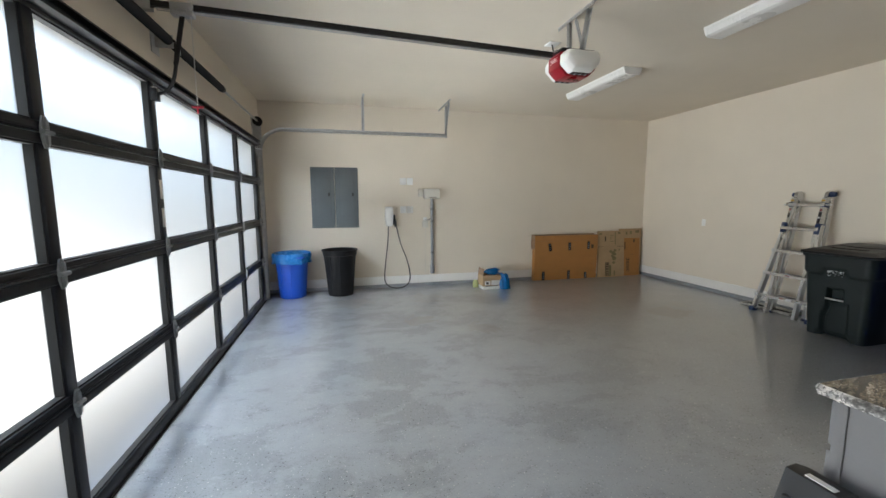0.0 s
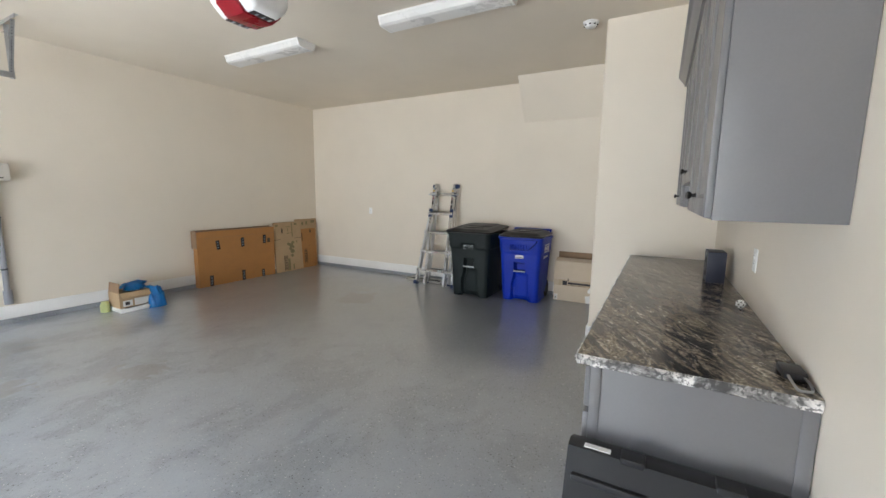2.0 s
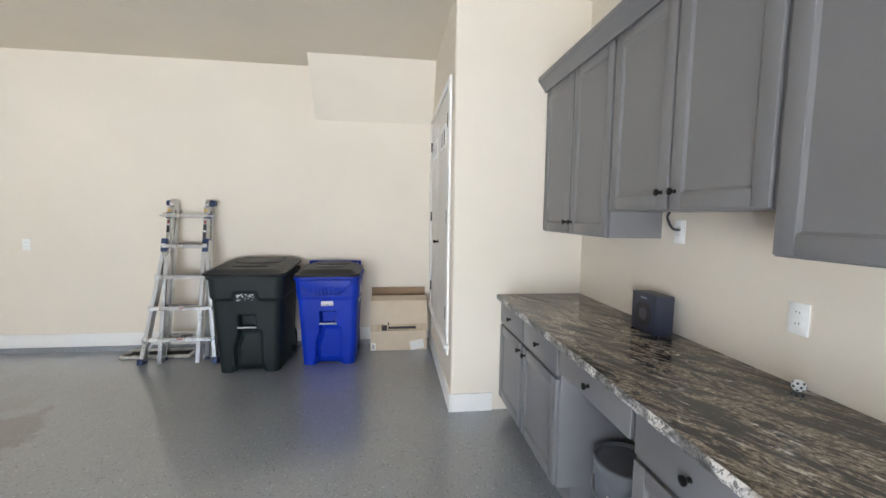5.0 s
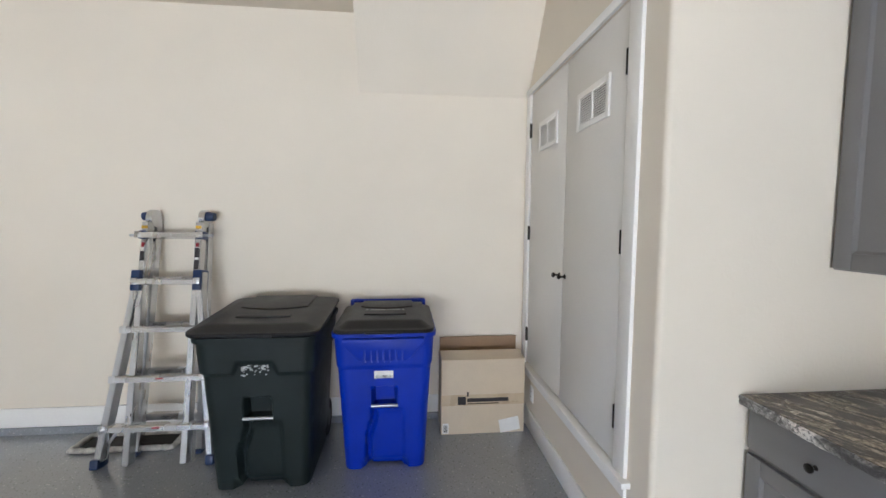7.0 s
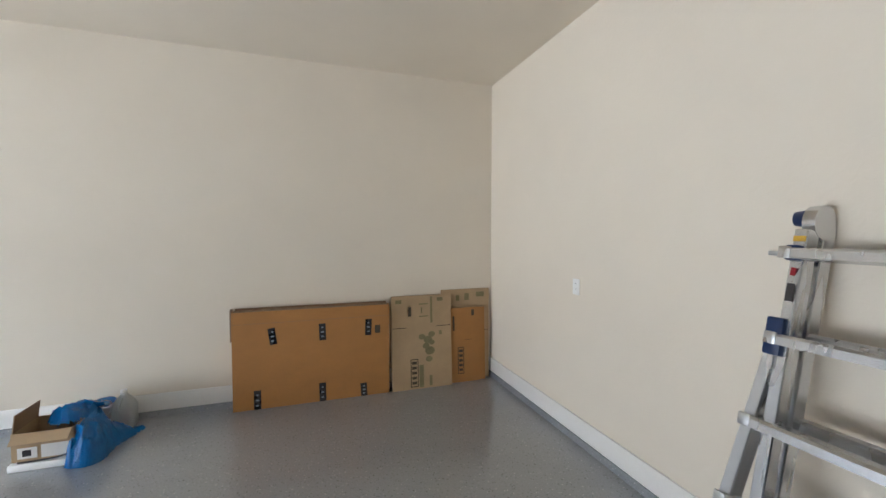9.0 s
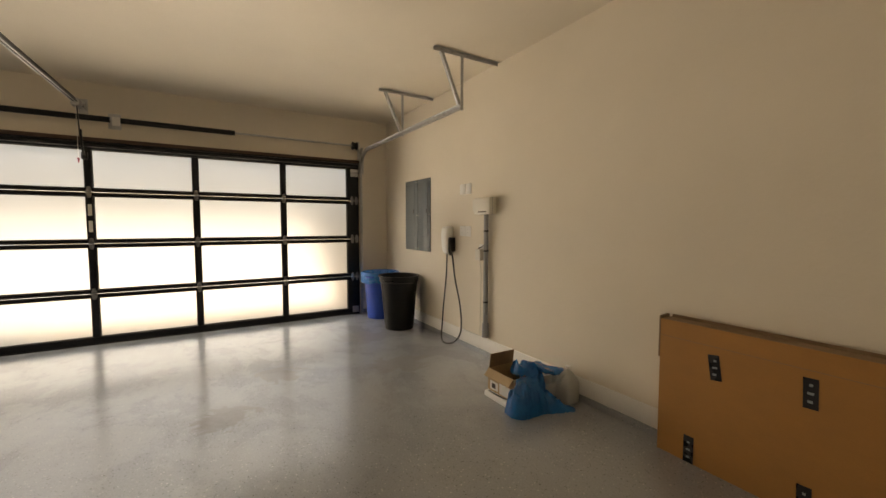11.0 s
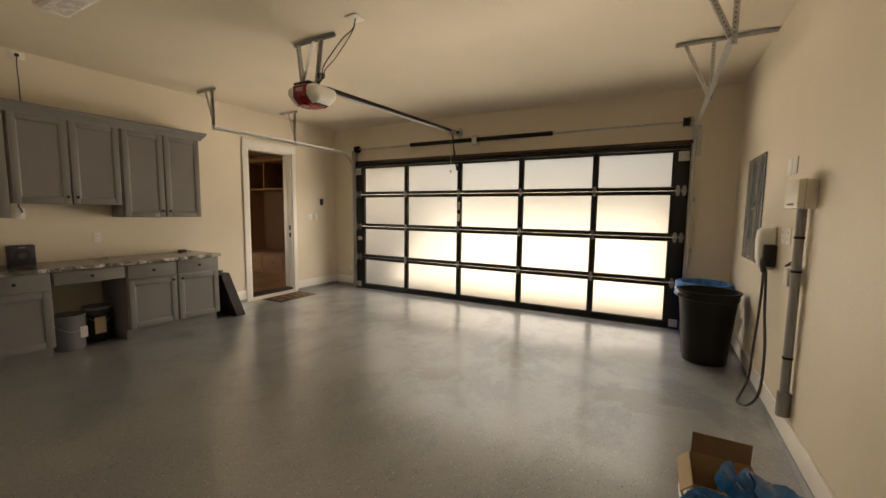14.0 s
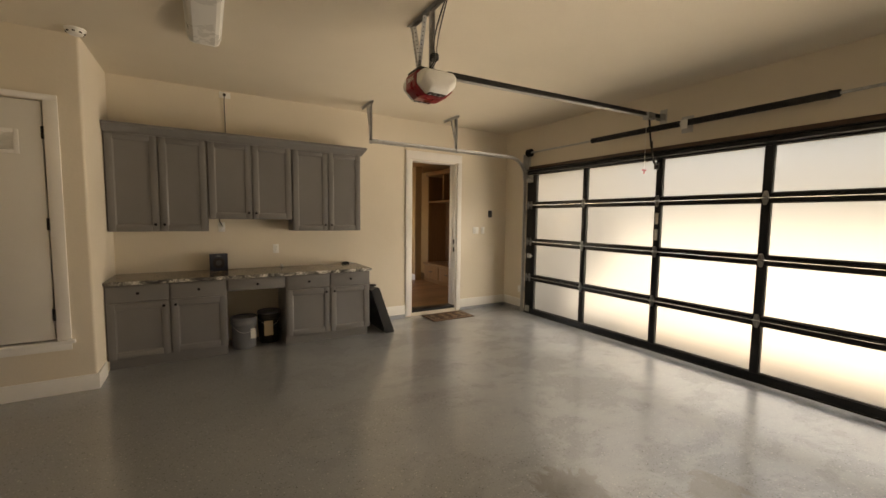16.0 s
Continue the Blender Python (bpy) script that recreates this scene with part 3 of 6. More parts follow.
# slab added out of view to set where sun reaches the drive
solid("roof", B((-0.85, 7.2, 0.5, 8.0, 3.32, 3.5)), SIDING, "unseen roof slab added to shade the ground by the garage door", "roof", kind="structure", smooth=None)
# invented screen hiding the low sky, so the panes look less bright
solid("backdrop", B((-18.2, -18, -60, 70, -0.03, 5.5)), BACKDROP_TAN, "tall tan screen added far across the driveway to dim the panes", "hedge", kind="structure", smooth=None)
# invented wall, there only to cast shade on the drive and left panes
solid("wall_shade_screen", B((-8.0, XW - 0.18, 0.7, 0.9, -0.03, 3.4)), SIDING, "unseen plain wall added to shade one side of the driveway", "wall", kind="structure", smooth=None)

# ---- garage door ----
DY0, DY1, DXB, DXF = 1.50, 6.92, -0.546, -0.486
door = thing("garage_door", ((DXB + DXF) / 2, 4.21, 0.0), "closed black aluminium garage door with frosted glass panes", "garage door")
SECT = [0.012, 0.605, 1.195, 1.79, 2.372]
MULL = [2.65, 3.705, 4.75, 5.81]
STILE = (1.70, 6.735)


def hinge_mesh():
    """A leaf above and a leaf below a rolled knuckle, pressed steel."""
    bm = bmesh.new()
    for s in (1, -1):
        poly = [(-0.026, 0.004 * s), (0.026, 0.004 * s), (0.026, 0.022 * s), (0.012, 0.066 * s), (-0.012, 0.066 * s), (-0.026, 0.022 * s)]
        add_prism(bm, poly, "x", 0.0, 0.006)
        add_prism(bm, [(-0.009, 0.012 * s), (0.009, 0.012 * s), (0.006, 0.05 * s), (-0.006, 0.05 * s)], "x", 0.006, 0.016)
        add_cyl(bm, (0.005, 0, 0.056 * s), (0.012, 0, 0.056 * s), 0.006, seg=6)
    add_cyl(bm, (0.012, -0.03, 0), (0.012, 0.03, 0), 0.010, seg=10)
    return mesh_of(bm, "hinge", ZINC, 40)


HINGE = hinge_mesh()
for k in range(4):
    z0, z1 = SECT[k] + (0.003 if k else 0), SECT[k + 1] - 0.003
    lo, hi = (0.075 if k == 0 else 0.042), (0.088 if k == 3 else 0.042)
    bm = B((DXB, DXF, DY0, DY1, z0, z0 + lo), (DXB, DXF, DY0, DY1, z1 - hi, z1), bevel=0.004)
    edges = [(DY0, STILE[0])] + [(m - 0.032, m + 0.032) for m in MULL] + [(STILE[1], DY1)]
    for a, b in edges:
        add_box(bm, (DXB, DXF - 0.001, a, b, z0 + lo, z1 - hi), 0.003)
    # meeting lip, a shallow step along each joint
    if k:
        add_box(bm, (DXF, DXF + 0.008, DY0, DY1, z0 + 0.004, z0 + 0.016), 0.002)
    sect = part("door_section", bm, DOORBLACK, door)
    for (_, a), (b, _) in zip(edges, edges[1:]):
        pane = part("pane", B((DXB + 0.006, DXB + 0.012, a - 0.008, b + 0.008, z0 + lo - 0.008, z1 - hi + 0.008)), FROST, sect, "frosted glass pane")
        pane.visible_shadow = False
        x, g = DXF - 0.012, 0.008
        part("glazing_bead", B((DXB + 0.013, x, a, a + g, z0 + lo, z1 - hi), (DXB + 0.013, x, b - g, b, z0 + lo, z1 - hi), (DXB + 0.013, x, a + g, b - g, z0 + lo, z0 + lo + g), (DXB + 0.013, x, a + g, b - g, z1 - hi - g, z1 - hi)), RUBBER, sect, "black glazing bead")
    if k < 3:
        ys = [DY0 + 0.045, DY0 + 0.115] + MULL + [DY1 - 0.115, DY1 - 0.045]
        for y in ys:
            shared("hinge", HINGE, sect, Matrix.Translation(Vector((DXF + 0.008, y, SECT[k + 1])) - ORIGIN[door.name]), "galvanised door hinge")
part("bottom_seal", B((DXB - 0.01, DXF + 0.012, DY0, DY1, 0.0, 0.012), bevel=0.004), RUBBER, door, "black rubber bottom seal")
part("strut", add_prism(bmesh.new(), [(DXF, 2.30), (DXF + 0.05, 2.305), (DXF + 0.05, 2.315), (DXF + 0.012, 2.318), (DXF + 0.012, 2.352), (DXF + 0.05, 2.355), (DXF + 0.05, 2.365), (DXF, 2.37)], "y", DY0 + 0.02, DY1 - 0.02), DOORBLACK, door, "black steel stiffening strut")
part("lock", B((DXF, DXF + 0.03, DY0 + 0.06, DY0 + 0.13, 0.93, 1.0), (DXF + 0.03, DXF + 0.05, DY0 + 0.12, DY0 + 0.19, 0.955, 0.975), bevel=0.004), GALV, door, "galvanised slide lock")
for y in (DY0 + 0.07, DY1 - 0.07):
    part("top_bracket", B((DXF, DXF + 0.006, y - 0.06, y + 0.06, 2.16, 2.28), (DXF + 0.006, DXF + 0.07, y - 0.05, y + 0.05, 2.24, 2.248), (DXF + 0.006, DXF + 0.05, y - 0.04, y + 0.04, 2.19, 2.197), bevel=0.001), GALV, door, "galvanised top roller bracket")
    part("bottom_bracket", B((DXF, DXF + 0.006, y - 0.05, y + 0.05, 0.03, 0.13), (DXF + 0.006, DXF + 0.03, y - 0.03, y + 0.03, 0.05, 0.056), bevel=0.001), GALV, door, "galvanised bottom bracket")
for z in (1.33, 1.52):
    part("sticker", B((DXF - 0.001, DXF + 0.001, MULL[1] - 0.018, MULL[1] + 0.018, z, z + 0.13)), PAPER, door, "pale warning sticker")
solid("trim", B((XW, XW + 0.02, DY0 - 0.03, DY1 + 0.03, 2.378, 2.425), bevel=0.003), HEADTRIM, "dark brown header trim above the garage door", "trim", kind="structure")

# torsion spring assembly
tor = thing("torsion_spring", (-0.45, 4.0, 2.63), "black torsion springs on a steel shaft above the garage door", "spring")
TX, TZ = -0.45, 2.63
part("shaft", add_cyl(bmesh.new(), (TX, 1.50, TZ), (TX, 6.93, TZ), 0.0127), GALV, tor, "galvanised steel shaft")


def coil(y0, y1):
    n = int((y1 - y0) / 0.012)
    rings = []
    for i in range(2 * n + 1):
        rad = 0.034 if i % 2 else 0.030
        y = y0 + (y1 - y0) * i / (2 * n)
        rings.append([Vector((TX + rad * math.cos(a), y, TZ + rad * math.sin(a))) for a in [2 * math.pi * k / 14 for k in range(14)]])
    return add_loft(bmesh.new(), rings)


part("spring", coil(2.83, 3.93), DARKMETAL, tor, "black coiled spring")
part("spring", coil(3.99, 5.16), DARKMETAL, tor, "black coiled spring")
for y in (2.81, 5.18):
    bm = add_cyl(bmesh.new(), (TX, y - 0.035, TZ), (TX, y + 0.035, TZ), 0.036, 0.03)
    part("winding_cone", bm, DARKMETAL, tor)
part("centre_bracket", B((XW, XW + 0.006, 3.90, 4.02, 2.54, 2.72), (XW + 0.006, TX + 0.02, 3.955, 3.963, 2.585, 2.675), bevel=0.001), GALV, tor, "steel centre bracket")
part("tag", B((TX + 0.037, TX + 0.039, 3.955, 4.03, 2.56, 2.66)), PAPER, tor, "white paper warning tag")
for y in (1.57, 6.85):
    bm = add_lathe(bmesh.new(), [(0.02, -0.04), (0.062, -0.035), (0.062, -0.028), (0.05, -0.02), (0.05, 0.02), (0.062, 0.028), (0.062, 0.035), (0.02, 0.04)], (0, 0, 0), 20)
    bmesh.ops.transform(bm, matrix=Matrix.Translation((TX, y, TZ)) @ Matrix.Rotation(radians(90), 4, "X"), verts=bm.verts[:])
    part("cable_drum", bm, DARKMETAL, tor, "black cable drum")
    part("end_plate", B((XW, TX + 0.03, y + (0.055 if y > 4 else -0.063), y + (0.063 if y > 4 else -0.055), TZ - 0.06, TZ + 0.06), bevel=0.001), GALV, tor)


def strip_holes(a, b, w, t, up, n):
    """A perforated steel angle from a to b, with dimples where its holes are."""
    a, b, up = Vector(a), Vector(b), Vector(up)
    d = (b - a).normalized()
    side = d.cross(up).normalized()
    bm = bmesh.new()
    for s0, s1, u0, u1 in ((-w / 2, w / 2, 0, t), (w / 2 - t, w / 2, t, w)):
        ring = [side * s0 + up * u0, side * s1 + up * u0, side * s1 + up * u1, side * s0 + up * u1]
        add_loft(bm, [[a + p for p in ring], [b + p for p in ring]])
    return bm, a, b, d, side, up


def perforated(name, a, b, parent, up, w=0.032, label="perforated galvanised angle"):
    bm, a, b, d, side, up = strip_holes(a, b, w, 0.0025, up, 0)
    ob = part(name, bm, GALV, parent, label)
    n = max(int((b - a).length / 0.028), 1)
    q = up.to_track_quat("Z", "Y").to_matrix().to_4x4()
    q2 = side.to_track_quat("Z", "Y").to_matrix().to_4x4()
    bm = bmesh.new()
    for i in range(n):
        p = a + (b - a) * (i + 0.5) / n
        for m in (Matrix.Translation(p - up * 0.0006) @ q, Matrix.Translation(p + up * w * 0.55 + side * (w / 2 + 0.0006)) @ q2):
            bmesh.ops.create_circle(bm, cap_ends=True, segments=8, radius=0.0045, matrix=m)
    tagged(part("holes", bm, DARKMETAL, ob, "dark punched holes"), kind="stuff")
    return ob


def track(y, side, x_end):
    """A vertical and a horizontal roller track with the bend between, and its two hangers. side: +1 where the wall is at higher y."""
    tr = thing("door_track", (XW + 0.05, y, 0), "galvanised garage door track hung from the ceiling", "track")
    prof = [(-0.012, -0.026), (0.012, -0.026), (0.016, -0.016), (0.016, 0.016), (0.012, 0.026), (-0.012, 0.026), (-0.0105, 0.0235), (0.0105, 0.0235), (0.0135, 0.015), (0.0135, -0.015), (0.0105, -0.0235), (-0.0105, -0.0235)]
    xv, zb, R, zh = XW + 0.095, 2.20, 0.33, 2.545
    def sweep(pts):
        rings = []
        for i, p in enumerate(pts):
            d = (pts[min(i + 1, len(pts) - 1)] - pts[max(i - 1, 0)]).normalized()
            n = d.cross(Vector((0, 1, 0))).normalized()
            rings.append([p + Vector((0, side * v[0], 0)) + n * v[1] for v in prof])
        return add_loft(bmesh.new(), rings)
    part("vertical_track", sweep([Vector((xv, y, 0.02)), Vector((xv, y, zh - R))]), GALV, tr)
    arc = [Vector((xv + R - R * math.cos(a), y, zh - R + R * math.sin(a))) for a in [radians(7.5 * i) for i in range(13)]]
    part("curved_track", sweep(arc), GALV, tr)
    part("horizontal_track", sweep([Vector((xv + R, y, zh)), Vector((x_end, y, zh))]), GALV, tr)
    wall_y = YN if side > 0 else YS
    part("flag_bracket", B((XW, XW + 0.12, y + side * 0.03 - 0.003, y + side * 0.03 + 0.003, 2.22, 2.62), (XW, XW + 0.006, y - 0.02 if side > 0 else y - 0.08, y + 0.08 if side > 0 else y + 0.02, 2.22, 2.60)), GALV, tr)
    for z in (0.35, 1.0, 1.65):
        part("jamb_bracket", B((XW, xv, y + side * 0.02, y + side * 0.024, z, z + 0.06), (XW, XW + 0.004, y + side * 0.02, y + side * 0.06, z, z + 0.06)), GALV, tr)
    for x in (x_end - 0.02, x_end - 1.33):
        far = (y - 0.28, 7.41) if side > 0 else (1.10, 1.52)
        perforated("hanger_bar", (x, far[0], HC - 0.001), (x, far[1], HC - 0.001), tr, (0, 0, -1))
        perforated("hanger", (x, y + 0.03 * side, zh - 0.03), (x, y + 0.03 * side, HC - 0.03), tr, (0, -side, 0))
        perforated("hanger_brace", (x + 0.004, y, zh + 0.02), (x + 0.004, y - (0.20 if side > 0 else 0.15), HC - 0.03), tr, (-1, 0, 0))
    return tr


track(6.945, 1, 2.36)
track(1.475, -1, 2.23)

# ---- cabinets ----
knob_bm = add_lathe(bmesh.new(), [(0.004, 0), (0.009, 0.001), (0.007, 0.006), (0.006, 0.014), (0.012, 0.018), (0.0155, 0.023), (0.0145, 0.028), (0.008, 0.031), (0.001, 0.0315)], (0, 0, 0), 16)
bmesh.ops.rotate(knob_bm, verts=knob_bm.verts[:], matrix=Matrix.Rotation(radians(-90), 3, "X"))
KNOBMESH = mesh_of(knob_bm, "knob", KNOB, 50)


def knob_on(parent, x, y, z):
    shared("knob", KNOBMESH, parent, Matrix.Translation(Vector((x, y, z)) - ORIGIN[parent.name]), "small black round knob")


def shaker(x0, x1, z0, z1, y, w=0.062):
    """A framed door with a recessed panel and a small inner moulding, its back at y."""
    bm = B((x0, x0 + w, y, y + 0.02, z0, z1), (x1 - w, x1, y, y + 0.02, z0, z1), (x0 + w, x1 - w, y, y + 0.02, z0, z0 + w), (x0 + w, x1 - w, y, y + 0.02, z1 - w, z1), bevel=0.004)
    a = [(x0 + w - 0.001, z0 + w - 0.001), (x1 - w + 0.001, z0 + w - 0.001), (x1 - w + 0.001, z1 - w + 0.001), (x0 + w - 0.001, z1 - w + 0.001)]
    s = 0.012
    b = [(a[0][0] + s, a[0][1] + s), (a[1][0] - s, a[1][1] + s), (a[2][0] - s, a[2][1] - s), (a[3][0] + s, a[3][1] - s)]
    add_loft(bm, [[Vector((u, y + 0.017, v)) for u, v in a], [Vector((u, y + 0.010, v)) for u, v in b]], close=False)
    add_box(bm, (b[0][0] - 0.002, b[1][0] + 0.002, y + 0.002, y + 0.0102, b[0][1] - 0.002, b[2][1] + 0.002))
    return bm


BY0, BYF = YS + 0.002, 1.49


def base_cabinet(x0, x1, label):
    c = thing("base_cabinet", ((x0 + x1) / 2, (BY0 + BYF) / 2, 0), label, "cabinet", "base cabinets under the worktop")
    part("body", B((x0, x1, BY0, BYF, 0.115, 0.862), bevel=0.002), CABGREY, c)
    part("toe_kick", B((x0 + 0.004, x1 - 0.004, BY0, BYF - 0.07, 0.0, 0.113)), CABGREY, c)
    mid, g = (x0 + x1) / 2, 0.012
    for a, b, kx in ((x0 + g, mid - 0.009, mid - 0.05), (mid + 0.009, x1 - g, mid + 0.05)):
        d = part("drawer_front", B((a, b, BYF, BYF + 0.02, 0.70, 0.853), bevel=0.006), CABGREY, c)
        knob_on(d, (a + b) / 2, BYF + 0.02, 0.778)
        d = part("door", shaker(a, b, 0.125, 0.680, BYF), CABGREY, c)
        knob_on(d, kx, BYF + 0.02, 0.635)
    return c


base_cabinet(3.893, 4.936, "grey painted base cabinet with two drawers and two doors")
end_cab = base_cabinet(2.248, 3.283, "grey painted base cabinet with two drawers beside the doorway")
part("end_stile", B((2.243, 2.2475, 1.455, 1.489, 0.117, 0.860), bevel=0.0015), CABGREY, end_cab)
part("end_stile", B((2.243, 2.2475, 0.888, 0.925, 0.117, 0.860), bevel=0.0015), CABGREY, end_cab)
knee = thing("knee_drawer", (3.588, 1.2, 0.7), "grey painted shallow drawer over an open knee space", "drawer")
part("body", B((3.287, 3.889, BY0, BYF, 0.72, 0.862), bevel=0.002), CABGREY, knee)
kf = part("drawer_front", B((3.297, 3.879, BYF, BYF + 0.02, 0.728, 0.853), bevel=0.006), CABGREY, knee)
knob_on(kf, 3.588, BYF + 0.02, 0.79)


def wall_cabinet(x0, x1, z0, label):
    c = thing("wall_cabinet", ((x0 + x1) / 2, YS + 0.15, z0), label, "cabinet", "row of wall cabinets")
    part("body", B((x0, x1, YS + 0.001, 1.185, z0, 2.40), bevel=0.002), CABGREY, c)
    mid = (x0 + x1) / 2
    for a, b, kx in ((x0 + 0.010, mid - 0.0075, mid - 0.04), (mid + 0.0075, x1 - 0.010, mid + 0.04)):
        d = part("door", shaker(a, b, z0 + 0.006, 2.39, 1.185), CABGREY, c)
        knob_on(d, kx, 1.205, z0 + 0.075)


wall_cabinet(4.045, 4.936, 1.38, "grey painted double-door wall cabinet against the closet wall")
wall_cabinet(3.143, 4.041, 1.52, "shorter grey painted double-door wall cabinet")
wall_cabinet(2.258, 3.139, 1.38, "grey painted double-door wall cabinet at the row's end")
# crown moulding: a swept profile along the front and the open end
crown = thing("crown_moulding", (3.6, 1.2, 2.40), "grey painted crown moulding on the wall cabinets", "moulding")
prof = [(0.0, 2.385), (0.016, 2.385), (0.018, 2.40), (0.028, 2.41), (0.045, 2.435), (0.06, 2.455), (0.066, 2.458), (0.066, 2.485), (0.0, 2.485)]
rings = []
for px, py, ox, oy in ((4.937, 1.206, 0, 1), (2.257, 1.206, -1, 1), (2.257, YS + 0.001, -1, 0)):
    rings.append([Vector((px + ox * u, py + oy * u, v)) for u, v in prof])
part("moulding", add_loft(bmesh.new(), rings), CABGREY, crown)
part("cabinet_top", B((2.26, 4.936, YS + 0.002, 1.20, 2.402, 2.41)), CABGREY, crown)

# worktop with a chiselled edge
top = thing("worktop", (3.59, 1.2, 0.864), "dark streaked granite worktop with a pale chiselled edge", "worktop")
WX0, WX1, WY1, WZ0, WZ1 = 2.238, 4.937, 1.535, 0.864, 0.902
part("slab", B((WX0, WX1, YS + 0.002, WY1, WZ0, WZ1)), GRANITE, top)


def chisel(a, b, out, n):
    a, b, out = Vector(a), Vector(b), Vector(out)
    rows = [WZ0 + 0.001, WZ0 + 0.011, WZ0 + 0.020, WZ0 + 0.029, WZ1 - 0.0015]
    bm = bmesh.new()
    grid = []
    for i in range(n + 1):
        p = a + (b - a) * i / n
        line = []
        for j, z in enumerate(rows):
            k = noise.noise(Vector((p.x * 28 + p.y * 23, z * 90, 3.1))) * 0.006 + noise.noise(Vector((p.x * 75 + p.y * 60, z * 160, 7.7))) * 0.003
            d = 0.006 + k + (0.002 if 0 < j < 4 else -0.003)
            line.append(bm.verts.new((p.x + out.x * d, p.y + out.y * d, z)))
        inner = [bm.verts.new((p.x - out.x * 0.004, p.y - out.y * 0.004, z)) for z in (rows[-1], rows[0])]
        grid.append(line + inner)
    for u, v in zip(grid, grid[1:]):
        for j in range(len(u)):
            bm.faces.new((u[j], u[(j + 1) % len(u)], v[(j + 1) % len(u)], v[j]))
    bm.faces.new(grid[0])
    bm.faces.new(grid[-1][::-1])
    return bm


part("front_edge", chisel((WX0, WY1, 0), (WX1, WY1, 0), (0, 1, 0), 260), GRANITE_EDGE, top, "pale chiselled granite edge", smooth=30)
part("end_edge", chisel((WX0, WY1, 0), (WX0, YS + 0.003, 0), (-1, 0, 0), 70), GRANITE_EDGE, top, "pale chiselled granite edge", smooth=30)

# ---- closet doors ----
trim = thing("door_2", (5.83, PY, 0), "white casing and sill of the raised closet", "door frame", kind="structure")
for name, b in (("casing", (5.095, 5.185, PY, PY + 0.018, 0.475, 2.485)), ("casing", (6.475, 6.565, PY, PY + 0.018, 0.475, 2.485)), ("casing", (5.095, 6.565, PY, PY + 0.02, 2.485, 2.53)),
                ("sill", (5.07, 6.585, PY - 0.08, PY + 0.04, 0.445, 0.472)), ("apron", (5.095, 6.565, PY, PY + 0.015, 0.385, 0.443))):
    part(name, B(b, bevel=0.003), TRIM, trim)


def closet_door(x0, x1, knob_x, hinge_x):
    d = thing("closet_door", ((x0 + x1) / 2, PY - 0.01, 0.485), "flat white closet door with a louvred vent and black hinges", "door", "pair of closet doors")
    part("slab", B((x0, x1, PY - 0.03, PY + 0.006, 0.487, 2.47), bevel=0.002), DOORWHITE, d)
    cx, z0, z1, w = (5.505 if x0 < 5.5 else 6.12), 2.035, 2.23, 0.168
    y = PY + 0.006
    gr = part("vent_grille", B((cx - w, cx - w + 0.03, y, y + 0.01, z0, z1), (cx + w - 0.03, cx + w, y, y + 0.01, z0, z1), (cx - w + 0.03, cx + w - 0.03, y, y + 0.01, z0, z0 + 0.03), (cx - w + 0.03, cx + w - 0.03, y, y + 0.01, z1 - 0.03, z1), (cx - 0.008, cx + 0.008, y, y + 0.01, z0 + 0.03, z1 - 0.03), bevel=0.002), TRIM, d, "white louvred return-air grille")
    # no real opening: a black sheet on the slab paints the shade between slats
    part("grille_back", B((cx - w + 0.028, cx + w - 0.028, y - 0.001, y + 0.001, z0 + 0.028, z1 - 0.028)), INKBLACK, gr, "black sheet painted for the shade behind the louvres")
    for half in ((cx - w + 0.03, cx - 0.008), (cx + 0.008, cx + w - 0.03)):
        n = 11
        for i in range(n):
            z = z0 + 0.032 + (z1 - z0 - 0.064) * (i + 0.5) / n
            part("slat", add_prism(bmesh.new(), [(y + 0.001, z + 0.006), (y + 0.0025, z + 0.007), (y + 0.009, z - 0.004), (y + 0.0075, z - 0.005)], "x", half[0], half[1]), TRIM, gr)
    for z in (0.70, 1.47, 2.22):
        part("hinge", B((hinge_x - 0.014, hinge_x + 0.014, y - 0.002, y + 0.004, z - 0.05, z + 0.05), bevel=0.001), KNOB, d, "black butt hinge")
        part("hinge_pin", add_cyl(bmesh.new(), (hinge_x, y + 0.008, z - 0.052), (hinge_x, y + 0.008, z + 0.052), 0.007, seg=10), KNOB, d, "black hinge barrel")
    kn = add_lathe(bmesh.new(), [(0.014, 0), (0.014, 0.004), (0.006, 0.008), (0.006, 0.026), (0.013, 0.032), (0.016, 0.039), (0.012, 0.046), (0.001, 0.048)], (0, 0, 0), 18)
    bmesh.ops.transform(kn, matrix=Matrix.Translation((knob_x, y, 1.235)) @ Matrix.Rotation(radians(-90), 4, "X"), verts=kn.verts[:])
    part("knob", kn, KNOB, d, "black round knob")


closet_door(5.832, 6.462, 5.872, 6.468)
closet_door(5.198, 5.828, 5.79, 5.192)

# ---- waste carts ----
def ease(a, b, v):
    f = max(0.0, min(1.0, (v - a) / (b - a)))
    return f * f * (3 - 2 * f)


